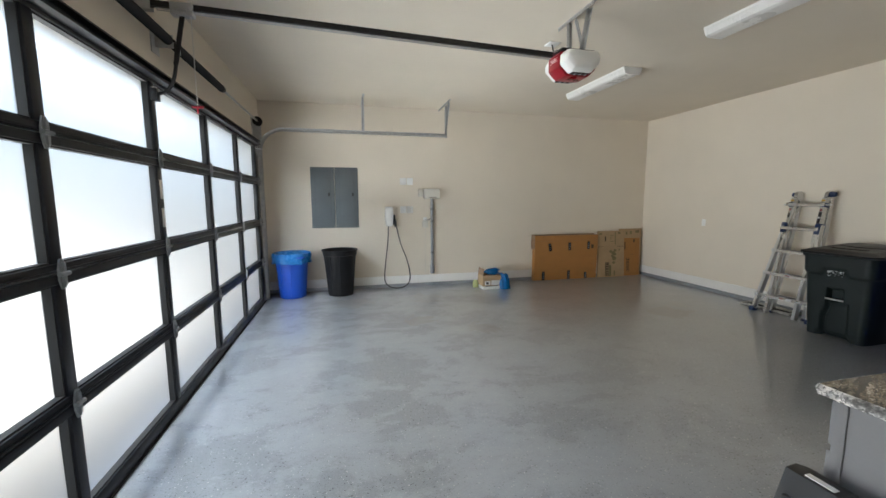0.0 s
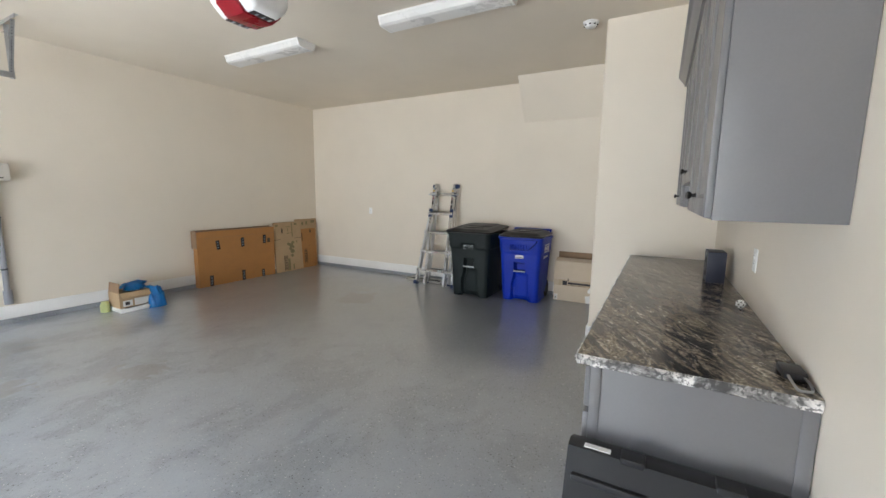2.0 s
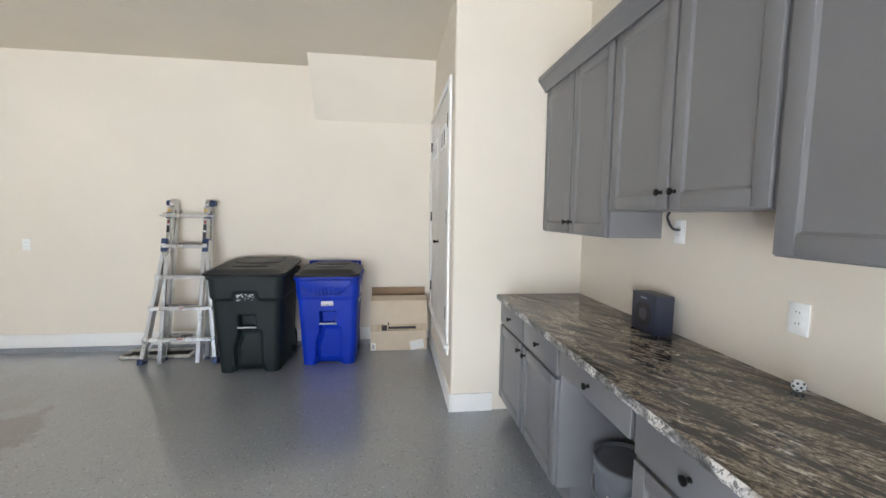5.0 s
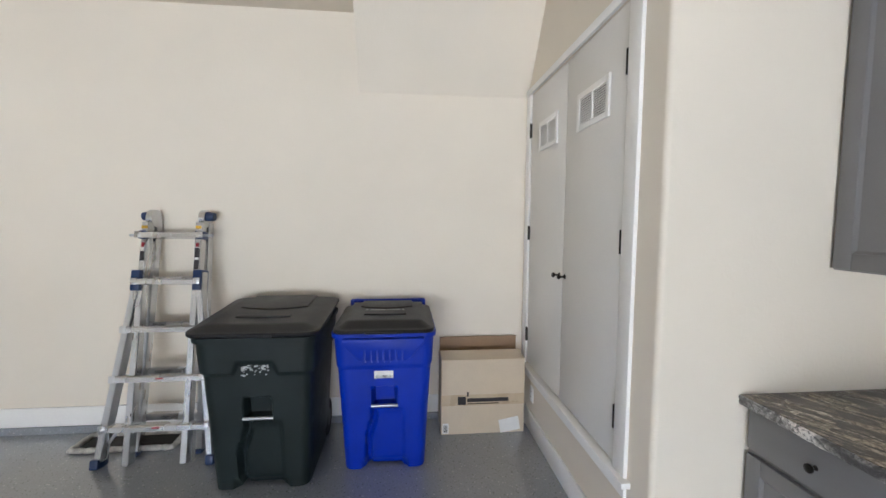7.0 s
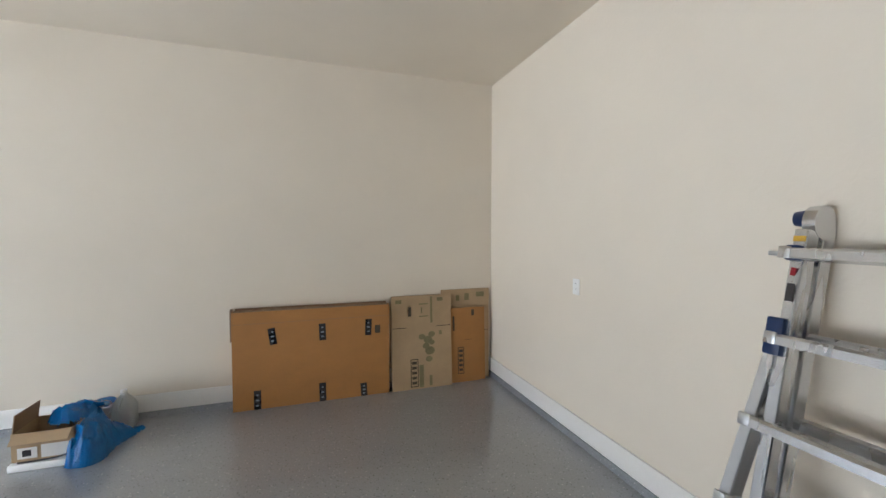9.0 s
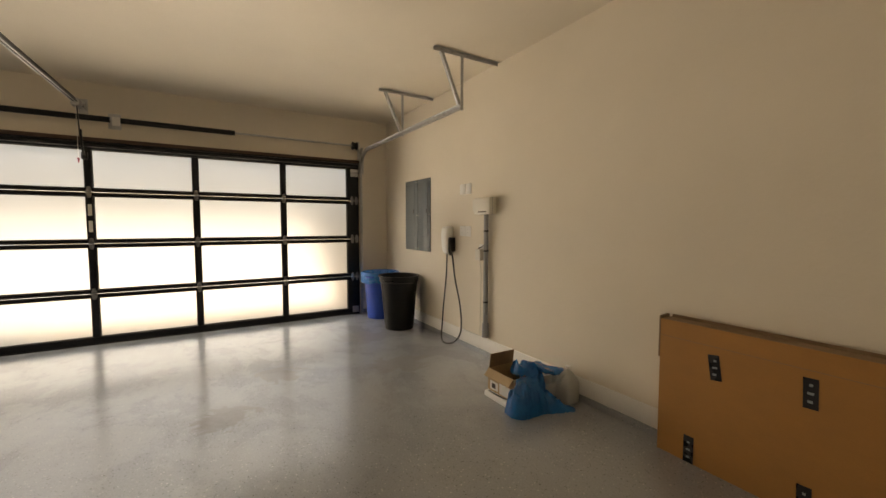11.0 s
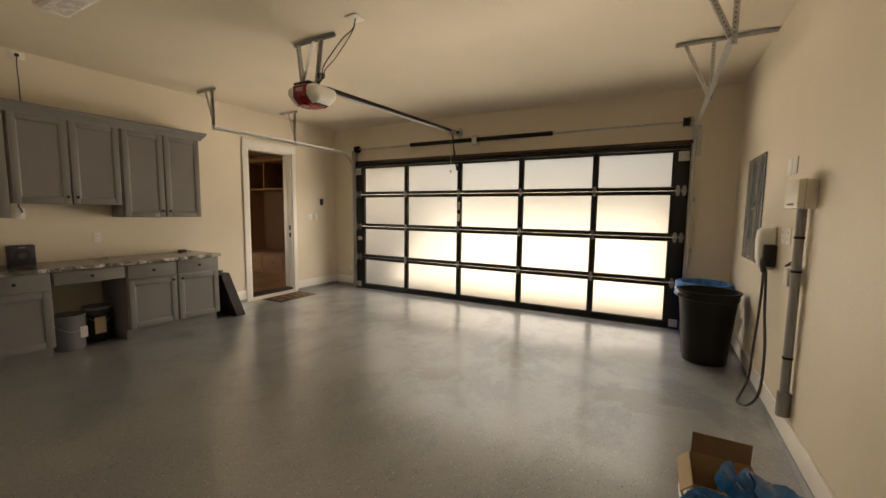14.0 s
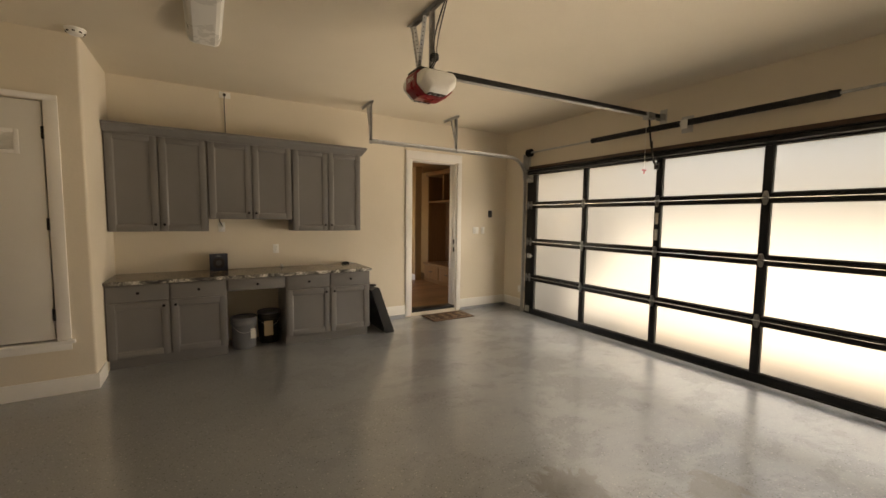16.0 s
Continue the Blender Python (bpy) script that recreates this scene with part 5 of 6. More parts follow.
# ---- pale carton by the carts ----
rw = thing("cardboard_box", (6.45, 2.25, 0), "pale cardboard carton with an open brown top flap", "cardboard box")
part("body", B((6.335, 6.565, 1.94, 2.555, 0.0, 0.555), bevel=0.003), CARD_P, rw)
part("top_flap", add_prism(bmesh.new(), [(6.335, 0.556), (6.340, 0.556), (6.45, 0.585), (6.447, 0.590)], "y", 1.95, 2.55), CARD_P, rw)
part("back_flap", add_prism(bmesh.new(), [(6.55, 0.552), (6.556, 0.552), (6.565, 0.66), (6.559, 0.66)], "y", 1.95, 2.55), CARD_SHADE, rw, "upright brown cardboard flap")
part("packing_tape", B((6.3335, 6.3348, 1.94, 2.555, 0.215, 0.295)), TANTAPE, rw, "band of tan packing tape")
part("logo_block", B((6.3322, 6.3336, 2.375, 2.435, 0.222, 0.282)), INKBLACK, rw, "dark printed logo block")
part("logo_stroke", B((6.3322, 6.3336, 2.355, 2.368, 0.282, 0.315), (6.3322, 6.3336, 2.06, 2.365, 0.240, 0.268)), INKBLACK, rw, "dark printed name bar")
part("print", B((6.3322, 6.3336, 2.13, 2.365, 0.224, 0.231)), INKDARK, rw)
part("label", B((6.3322, 6.334, 2.50, 2.545, 0.01, 0.085)), PAPER, rw, "white barcode label")
bm = bmesh.new()
for i in range(7):
    add_box(bm, (6.3314, 6.3324, 2.508, 2.538, 0.018 + i * 0.008, 0.022 + i * 0.008))
part("print", bm, INKBLACK, rw)
strip_on(rw, "label", (6.3342, 2.05, 0.06), (0, -1, 0), (0, 0, 1), 0.15, 0.10, PAPER, "torn white shipping label", tilt=10)

# ---- garbage cans ----
def garbage_can(x, y, h, r0, r1, material, label, name="garbage_can"):
    c = thing(name, (x, y, 0), label, "garbage can")
    wall = 0.006
    bm = add_lathe(bmesh.new(), [(0.01, 0.03), (r0 - 0.02, 0.03), (r0 - 0.012, 0.0), (r0, 0.004), (r0 + 0.003, 0.03), (r1 - 0.012, h - 0.09), (r1 + 0.002, h - 0.085), (r1 + 0.004, h - 0.02), (r1 + 0.02, h - 0.018), (r1 + 0.022, h - 0.002), (r1 + 0.014, h), (r1 - wall, h - 0.004), (r1 - 0.014 - wall, h - 0.10), (r0 - wall, 0.045), (0.01, 0.042)], (x, y, 0), 48)
    part("body", bm, material, c)
    for a in (radians(-55), radians(125)):
        d = Vector((math.cos(a), math.sin(a), 0))
        t = Vector((-d.y, d.x, 0))
        p = Vector((x, y, h - 0.055)) + d * (r1 + 0.0)
        pts = [p - t * 0.065, p - t * 0.05 + d * 0.032, p + t * 0.05 + d * 0.032, p + t * 0.065]
        part("handle", add_tube(bmesh.new(), curve_points(pts, 5), 0.012), material, c)
    for k in range(3):
        a = radians(200 + 35 * k)
        d = Vector((math.cos(a), math.sin(a), 0))
        part("rib", add_tube(bmesh.new(), [Vector((x, y, 0.05)) + d * (r0 + 0.004), Vector((x, y, h - 0.1)) + d * (r1 - 0.011)], 0.005, 6), material, c)
    return c


garbage_can(0.615, 7.10, 0.735, 0.195, 0.262, BLACKCAN, "round black plastic garbage can, empty and scuffed")
bc = garbage_can(-0.115, 7.12, 0.70, 0.195, 0.255, BLUECAN, "round blue plastic garbage can lined with a blue bag")
rings = []
for i, (dr, z) in enumerate(((-0.03, 0.60), (-0.015, 0.69), (0.012, 0.708), (0.03, 0.702), (0.036, 0.67), (0.032, 0.62), (0.028, 0.575), (0.036, 0.555))):
    ring = []
    for k in range(72):
        a = 2 * math.pi * k / 72
        w = noise.noise(Vector((math.cos(a) * 3, math.sin(a) * 3, i * 0.6))) * (0.012 if i > 2 else 0.004)
        low = noise.noise(Vector((math.cos(a) * 2, math.sin(a) * 2, 9.0))) * 0.03 if i > 4 else 0
        rr = 0.255 + dr + w + 0.004 * math.sin(k * 2.6) * (i > 3)
        ring.append(Vector((-0.115 + rr * math.cos(a), 7.12 + rr * math.sin(a), z + low)))
    rings.append(ring)
part("bag_liner", add_loft(bmesh.new(), rings, close=False), LINER, bc, "blue plastic liner folded over the rim")

# ---- open carton, bag and jug on the floor ----
cb = thing("open_box", (3.11, 6.95, 0), "small open cardboard box with white labels on a foam tray", "cardboard box")
part("foam_tray", B((2.95, 3.34, 6.80, 7.14, 0.0, 0.05), bevel=0.012), WHITEPL, cb, "white foam packing tray")
x0, x1, y0, y1, z0, z1 = 2.96, 3.28, 6.835, 7.11, 0.052, 0.235
for b in ((x0, x1, y0, y0 + 0.005, z0, z1), (x0, x1, y1 - 0.005, y1, z0, z1), (x0, x0 + 0.005, y0 + 0.005, y1 - 0.005, z0, z1), (x1 - 0.005, x1, y0 + 0.005, y1 - 0.005, z0, z1)):
    part("wall", B(b), CARD_T, cb)
part("bottom", B((x0 + 0.005, x1 - 0.005, y0 + 0.005, y1 - 0.005, z0, z0 + 0.005)), CARD_T, cb)
part("flap", add_prism(bmesh.new(), [(x0, z1), (x0 + 0.005, z1), (x0 + 0.02, z1 + 0.115), (x0 + 0.015, z1 + 0.116)], "y", y0 + 0.01, y1 - 0.01), CARD_SHADE, cb, "upright cardboard flap")
part("flap", add_prism(bmesh.new(), [(y0, z1), (y0 + 0.005, z1), (y0 - 0.045, z1 - 0.055), (y0 - 0.05, z1 - 0.05)], "x", x0 + 0.01, x1 - 0.01), CARD_T, cb, "folded cardboard flap")
part("label", B((x0 + 0.03, x0 + 0.13, y0 - 0.0025, y0 - 0.0005, 0.07, 0.14)), PAPER, cb, "white printed label")
part("label", B((x0 + 0.15, x1 - 0.02, y0 - 0.0025, y0 - 0.0005, 0.065, 0.15)), PAPER, cb, "white printed label")
part("print", B((x0 + 0.055, x0 + 0.10, y0 - 0.0034, y0 - 0.002, 0.085, 0.125)), INKBLACK, cb)
part("cord", add_tube(bmesh.new(), curve_points([(3.0, 6.815, 0.056), (3.08, 6.81, 0.058), (3.18, 6.818, 0.058), (3.25, 6.81, 0.075)]), 0.006), CABLE, cb, "short dark cord")

# a crumpled bag: a pouch slumped against the box, a tail along the floor and a lobe thrown over a clear tub
def mound(x, y, cx, cy, rx, ry, h, power):
    """A rounded heap with steep sides, its height at x, y."""
    d = (abs((x - cx) / rx) ** power + abs((y - cy) / ry) ** power) ** (1 / power)
    return h * max(0.0, 1 - d ** 3.5) ** 0.55


def bag_height(x, y):
    q = Vector((x * 9, y * 9, 1.3))
    q += 0.9 * Vector((noise.noise(q * 0.7), noise.noise(q * 0.7 + Vector((5, 5, 0))), 0))
    h = max(mound(x, y, 3.345, 6.905, 0.11, 0.165, 0.275, 2.8), mound(x, y, 3.25, 7.05, 0.13, 0.105, 0.32, 2.2), mound(x, y, 3.19, 7.01, 0.15, 0.115, 0.345, 2.0))
    for k in range(9):
        f = k / 8
        h = max(h, mound(x, y, 3.37 + 0.13 * f, 7.0 + 0.21 * f, 0.085 - 0.04 * f, 0.085 - 0.035 * f, 0.20 - 0.165 * f, 2.0))
    fold = abs(noise.noise(q)) * 0.09 + abs(noise.noise(q * 2.2 + Vector((4, 0, 0)))) * 0.05 + abs(noise.noise(q * 4.6)) * 0.02
    h -= fold * min(1.0, h / 0.12)
    if x < 3.287 and 6.828 < y < 7.117:
        return h if h > 0.215 else 0.0
    return h


bm = bmesh.new()
NX, NY = 84, 104
grid = []
for i in range(NX + 1):
    x = 3.08 + 0.50 * i / NX
    grid.append([(x, 6.70 + 0.64 * j / NY, bag_height(x, 6.70 + 0.64 * j / NY)) for j in range(NY + 1)])
made = {}
for i in range(NX):
    for j in range(NY):
        four = ((i, j), (i + 1, j), (i + 1, j + 1), (i, j + 1))
        if max(grid[a][b][2] for a, b in four) < 0.012:
            continue
        inside = grid[i][j][0] < 3.287 and 6.828 < grid[i][j][1] < 7.117
        if inside and min(grid[a][b][2] for a, b in four) < 0.2:
            continue
        for key in four:
            if key not in made:
                gx, gy, gz = grid[key[0]][key[1]]
                wob = Vector((gx * 20, gy * 20, gz * 20))
                made[key] = bm.verts.new((gx + 0.006 * noise.noise(wob), gy + 0.006 * noise.noise(wob + Vector((7, 0, 0))), max(gz, 0.003)))
        bm.faces.new([made[key] for key in four])
bag = thing("plastic_bag", (3.36, 7.0, 0), "crumpled blue plastic bag slumped over the small box", "bag")
part("pouch", bm, BAG, bag, smooth=75)
rings = []
lobe = curve_points([(3.23, 7.06, 0.275), (3.235, 7.16, 0.245), (3.225, 7.26, 0.215), (3.24, 7.34, 0.195), (3.25, 7.388, 0.18)], 9)
for i, p in enumerate(lobe):
    f = i / (len(lobe) - 1)
    w = 0.125 - 0.06 * f ** 1.5
    ring = []
    for k in range(28):
        a = 2 * math.pi * k / 28
        q = Vector((p.x * 14 + math.cos(a) * 1.5, p.y * 14, math.sin(a) * 0.8))
        ring.append(p + Vector((w * math.cos(a), 0.012 * noise.noise(q * 1.7), (0.014 if math.sin(a) < 0 else 0.035) * math.sin(a) + 0.03 * noise.noise(q) + 0.012 * abs(noise.noise(q * 3)))))
    rings.append(ring)
bm = add_loft(bmesh.new(), rings)
for v in bm.verts:
    v.co.y = min(v.co.y, YN - 0.018)
part("loose_end", bm, BAG, bag, smooth=75)
tub = thing("plastic_tub", (3.245, 7.255, 0), "clear plastic tub under the blue bag", "tub")
part("body", add_loft(bmesh.new(), [rrect(3.245, 7.255, 0.062 + g, 0.10 + g, 0.02, z) for z, g in ((0.0, -0.006), (0.006, 0.0), (0.13, 0.010), (0.134, 0.016), (0.145, 0.016), (0.146, 0.004), (0.02, -0.006))]), JUG, tub)
jug = thing("plastic_jug", (3.375, 7.325, 0), "milky plastic gallon jug beside the blue bag", "jug")
jr = [rrect(3.375, 7.325, 0.07, 0.07, 0.03, z) for z in (0.0,)] + [rrect(3.375, 7.325, 0.074, 0.074, 0.03, z) for z in (0.01, 0.15)] + [rrect(3.375, 7.325, 0.062, 0.062, 0.03, 0.19), rrect(3.375, 7.325, 0.035, 0.035, 0.02, 0.235), rrect(3.375, 7.325, 0.022, 0.022, 0.018, 0.25), rrect(3.375, 7.325, 0.021, 0.021, 0.018, 0.27)]
part("body", add_loft(bmesh.new(), jr), JUG, jug)
part("handle", add_tube(bmesh.new(), curve_points([(3.375, 7.29, 0.23), (3.37, 7.26, 0.205), (3.367, 7.255, 0.16), (3.385, 7.27, 0.13)]), 0.011), JUG, jug)
part("cap", add_cyl(bmesh.new(), (3.375, 7.325, 0.268), (3.375, 7.325, 0.288), 0.022), WHITEPL, jug, "white screw cap")
solid("paint_jar", add_lathe(bmesh.new(), [(0.01, 0), (0.045, 0.0), (0.048, 0.01), (0.048, 0.09), (0.036, 0.105), (0.036, 0.125), (0.005, 0.127)], (2.90, 7.06, 0), 20), surf("pale green plastic", (0.45, 0.50, 0.22), 0.4), "pale green plastic jar behind the small box", "jar", base=(2.90, 7.06, 0))

# ---- north wall fixtures ----
def breaker_panel(x0, x1):
    p = thing("breaker_panel", ((x0 + x1) / 2, YN, 1.06), "grey steel electrical breaker panel flush in the wall", "electrical panel", "pair of breaker panels")
    part("cover", B((x0, x1, YN - 0.012, YN, 1.058, 2.05), bevel=0.004), PANELGREY, p)
    d = part("door", B((x0 + 0.075, x1 - 0.06, YN - 0.020, YN - 0.012, 1.26, 1.985), bevel=0.003), PANELGREY, p)
    part("latch", B((x1 - 0.105, x1 - 0.075, YN - 0.027, YN - 0.020, 1.58, 1.64), bevel=0.003), BLACKPL, d, "black door latch")
    for x in (x0 + 0.02, x1 - 0.02):
        for z in (1.09, 1.555, 2.02):
            part("screw", add_cyl(bmesh.new(), (x, YN - 0.016, z), (x, YN - 0.011, z), 0.006, seg=10), GALV, p)


breaker_panel(0.188, 0.560)
breaker_panel(0.568, 0.940)


def plate(c, axis, w=0.072, h=0.115, kind="outlet", label="white wall outlet plate"):
    """A wall plate; axis: the way it faces, such as (0, -1, 0)."""
    n = Vector(axis)
    u = Vector((0, 0, 1)).cross(n)
    c = Vector(c)
    t = thing("wall_switch" if kind == "switch" else "wall_outlet", c, label, "switch" if kind == "switch" else "outlet")
    def slab(cu, cz, wu, wz, d0, d1, bevel=0.002):
        a, b = c + u * (cu - wu / 2) + n * d0, c + u * (cu + wu / 2) + n * d1
        return B((min(a.x, b.x), max(a.x, b.x), min(a.y, b.y), max(a.y, b.y), c.z + cz - wz / 2, c.z + cz + wz / 2), bevel=bevel)
    part("cover_plate", slab(0, 0, w, h, 0, 0.006), WHITEPL, t)
    k = max(round(w / 0.072 * 0.9), 1)
    for i in range(k):
        cu = (i - (k - 1) / 2) * 0.046
        if kind == "outlet":
            for cz in (-0.02, 0.02):
                f = part("receptacle", slab(cu, cz, 0.03, 0.027, 0.006, 0.0085, 0.001), WHITEPL, t)
                for du in (-0.006, 0.006):
                    part("slot", slab(cu + du, cz + 0.003, 0.0018, 0.008, 0.0082, 0.0092, 0), INKBLACK, f)
        elif kind == "switch":
            part("rocker", slab(cu, 0, 0.03, 0.064, 0.006, 0.010), WHITEPL, t)
    return t


for z in (1.835, 1.35):
    for x in (1.698, 1.815):
        plate((x, YN, z), (0, -1, 0), w=0.108, h=0.118, kind="outlet" if z < 1.5 else "blank", label="double white wall outlet plate" if z < 1.5 else "blank white wall plate")
plate((XE, 6.01, 1.13), (-1, 0, 0))
plate((3.30, YS, 1.14), (0, 1, 0))
plate((3.91, YS, 1.42), (0, 1, 0), label="white wall outlet with a cord below the cabinets")
plate((XW, 1.30, 0.36), (1, 0, 0))
plate((6.34, PY, 0.28), (0, 1, 0), label="white wall outlet on the closet base")
plate((0.105, YS, 1.36), (0, 1, 0), w=0.118, kind="switch", label="double white rocker switch")
plate((-0.045, YS, 1.36), (0, 1, 0), kind="switch", label="single white rocker switch")
kp = thing("door_keypad", (-0.19, YS, 1.645), "black wall control for the garage door", "keypad")
part("case", B((-0.226, -0.154, YS, YS + 0.024, 1.585, 1.705), bevel=0.006), BLACKPL, kp)
part("button", B((-0.212, -0.168, YS + 0.024, YS + 0.029, 1.635, 1.69), bevel=0.003), DARKMETAL, kp, "dark push button")

ctl = thing("irrigation_controller", (2.18, YN, 1.55), "beige irrigation controller box on the wall", "controller")
part("case", B((2.05, 2.325, YN - 0.095, YN, 1.535, 1.71), bevel=0.014), CREAMPL, ctl)
part("lid_line", B((2.049, 2.326, YN - 0.060, YN - 0.057, 1.534, 1.711)), CONDUIT, ctl)
part("print", B((2.13, 2.27, YN - 0.0965, YN - 0.0945, 1.556, 1.568)), INKDARK, ctl, "small dark printed name bar")
part("side_box", B((1.955, 2.046, YN - 0.045, YN, 1.575, 1.70), bevel=0.006), CREAMPL, ctl)
cd = thing("conduit", (2.195, YN, 0.23), "grey plastic conduit running down the wall", "conduit")
part("pipe", add_cyl(bmesh.new(), (2.195, YN - 0.036, 0.36), (2.195, YN - 0.036, 1.534), 0.025, seg=20), CONDUIT, cd)
part("coupling", add_cyl(bmesh.new(), (2.195, YN - 0.036, 0.22), (2.195, YN - 0.036, 0.37), 0.036, seg=20), CONDUIT, cd)
for z in (0.60, 1.15, 1.36):
    part("strap", add_cyl(bmesh.new(), (2.195, YN - 0.036, z - 0.008), (2.195, YN - 0.036, z + 0.008), 0.028, seg=20), DARKMETAL, cd, "dark pipe strap")
tx = thing("transformer", (2.075, YN, 1.03), "small cream plug-in transformer on the wall", "transformer")
part("case", B((2.03, 2.12, YN - 0.06, YN, 1.04, 1.16), bevel=0.008), CREAMPL, tx)
part("socket_plate", B((2.045, 2.115, YN - 0.012, YN, 1.162, 1.215), bevel=0.003), WHITEPL, tx)
part("wire", add_tube(bmesh.new(), curve_points([(2.075, YN - 0.03, 1.04), (2.078, YN - 0.012, 0.9), (2.07, YN - 0.008, 0.6), (2.075, YN - 0.02, 0.21)]), 0.0035, 6), CREAMPL, tx, "thin pale wire")
part("wire", add_tube(bmesh.new(), curve_points([(2.085, YN - 0.04, 1.18), (2.11, YN - 0.07, 1.17), (2.16, YN - 0.07, 1.19), (2.195, YN - 0.03, 1.23)]), 0.005, 6), CABLE, tx, "dark wire")

ev = thing("car_charger", (1.445, YN, 1.06), "white wall-mounted car charger with a hanging dark cable", "car charger")
rings = []
for z, w, d in ((1.07, 0.045, 0.07), (1.09, 0.055, 0.095), (1.16, 0.064, 0.11), (1.30, 0.070, 0.115), (1.37, 0.070, 0.108), (1.395, 0.062, 0.09), (1.403, 0.045, 0.06)):
    rings.append([Vector((1.445 + p.x, YN - 0.001 - d / 2 + p.y * d / 0.115, z)) for p in rrect(0, 0, w, 0.0565, 0.03, 0)])
part("shell", add_loft(bmesh.new(), rings), WHITEPL, ev, smooth=60)
part("holster", B((1.505, 1.548, YN - 0.085, YN, 1.10, 1.27), bevel=0.012), BLACKPL, ev, "black plug holster")
part("plug", add_tube(bmesh.new(), curve_points([(1.53, YN - 0.05, 1.20), (1.545, YN - 0.08, 1.14), (1.55, YN - 0.07, 1.06)]), 0.02), BLACKPL, ev, "black charging plug")
part("cable", add_tube(bmesh.new(), curve_points([(1.43, YN - 0.05, 1.075), (1.415, YN - 0.05, 0.80), (1.365, YN - 0.06, 0.40), (1.35, YN - 0.07, 0.15), (1.42, YN - 0.12, 0.04), (1.58, YN - 0.17, 0.014), (1.73, YN - 0.13, 0.06), (1.79, YN - 0.08, 0.20), (1.74, YN - 0.06, 0.48), (1.63, YN - 0.06, 0.78), (1.565, YN - 0.06, 1.07)]), 0.0095, 10), CABLE, ev, "dark charging cable")

# ---- ceiling fixtures ----
def ceiling_light(y0, y1):
    f = thing("ceiling_light", (4.035, (y0 + y1) / 2, HC), "long white acrylic wraparound ceiling light, switched off", "ceiling light", "ceiling lights")
    part("diffuser", add_prism(bmesh.new(), [(3.915, HC - 0.018), (3.935, HC - 0.068), (3.960, HC - 0.08), (4.110, HC - 0.08), (4.135, HC - 0.068), (4.155, HC - 0.018)], "y", y0 + 0.02, y1 - 0.02), DIFFUSER, f, smooth=12)
    part("pan", B((3.910, 4.160, y0, y1, HC - 0.018, HC)), WHITEPL, f)
    for y in (y0, y1 - 0.02):
        part("end_cap", add_prism(bmesh.new(), [(3.912, HC - 0.018), (3.933, HC - 0.071), (3.960, HC - 0.083), (4.110, HC - 0.083), (4.137, HC - 0.071), (4.158, HC - 0.018)], "y", y, y + 0.02), WHITEPL, f)


ceiling_light(2.47, 3.71)
ceiling_light(4.76, 6.00)
sd = thing("smoke_detector", (4.93, 2.02, HC), "round white smoke detector on the ceiling", "smoke detector")
part("base", add_lathe(bmesh.new(), [(0.01, -0.012), (0.068, -0.012), (0.07, -0.008), (0.07, 0.0), (0.01, 0.0)], (4.93, 2.02, HC), 28), WHITEPL, sd)
part("cover", add_lathe(bmesh.new(), [(0.005, -0.05), (0.03, -0.05), (0.045, -0.045), (0.058, -0.03), (0.062, -0.014), (0.01, -0.012)], (4.93, 2.02, HC), 28), WHITEPL, sd)
for k in range(8):
    a = 2 * math.pi * k / 8
    part("vent_slot", B((4.93 + 0.054 * math.cos(a) - 0.009, 4.93 + 0.054 * math.cos(a) + 0.009, 2.02 + 0.054 * math.sin(a) - 0.009, 2.02 + 0.054 * math.sin(a) + 0.009, HC - 0.036, HC - 0.028)), INKBLACK, sd)

# garage door opener
RY = 3.685
op = thing("garage_door_opener", (2.6, RY, HC), "white and red garage door opener hung from the ceiling", "door opener")
xa, za, xb, zb = -0.47, 2.745, 2.41, 2.662
ring = [(-0.022, 0.0), (-0.022, 0.006), (-0.008, 0.008), (-0.008, 0.04), (0.008, 0.04), (0.008, 0.008), (0.022, 0.006), (0.022, 0.0)]
part("rail", add_loft(bmesh.new(), [[Vector((x, RY + u, z + v)) for u, v in ring] for x, z in ((xa, za), (xb, zb))]), DARKMETAL, op, "black steel rail")
for u in (-0.014, 0.014):
    part("chain", add_cyl(bmesh.new(), (xa + 0.05, RY + u, za - 0.012), (xb, RY + u, zb - 0.012), 0.004, seg=6), GALV, op, "drive chain")
part("header_bracket", B((XW, XW + 0.006, RY - 0.04, RY + 0.04, 2.68, 2.85), (XW + 0.006, xa + 0.03, RY - 0.028, RY - 0.023, 2.72, 2.79), (XW + 0.006, xa + 0.03, RY + 0.023, RY + 0.028, 2.72, 2.79), bevel=0.001), GALV, op, "steel header bracket")
part("trolley", B((-0.33, -0.20, RY - 0.035, RY + 0.035, 2.70, 2.775), (-0.30, -0.23, RY - 0.05, RY + 0.05, 2.72, 2.73), bevel=0.004), GALV, op, "steel trolley")
part("arm", rail_between((-0.27, RY, 2.71), (-0.33, RY, 2.40), 0.008, 0.032), DARKMETAL, op, "black perforated door arm")
part("arm", add_tube(bmesh.new(), curve_points([(-0.325, RY + 0.008, 2.47), (-0.345, RY + 0.008, 2.33), (-0.39, RY + 0.008, 2.235), (DXF + 0.02, RY + 0.008, 2.20)]), 0.012, 8), DARKMETAL, op, "curved black door arm")
part("arm_bracket", B((DXF, DXF + 0.04, RY - 0.025, RY + 0.03, 2.16, 2.24), bevel=0.002), DARKMETAL, op)
part("release_cord", add_cyl(bmesh.new(), (-0.22, RY, 2.70), (-0.22, RY, 2.14), 0.0025, seg=6), PAPER, op, "thin release cord")
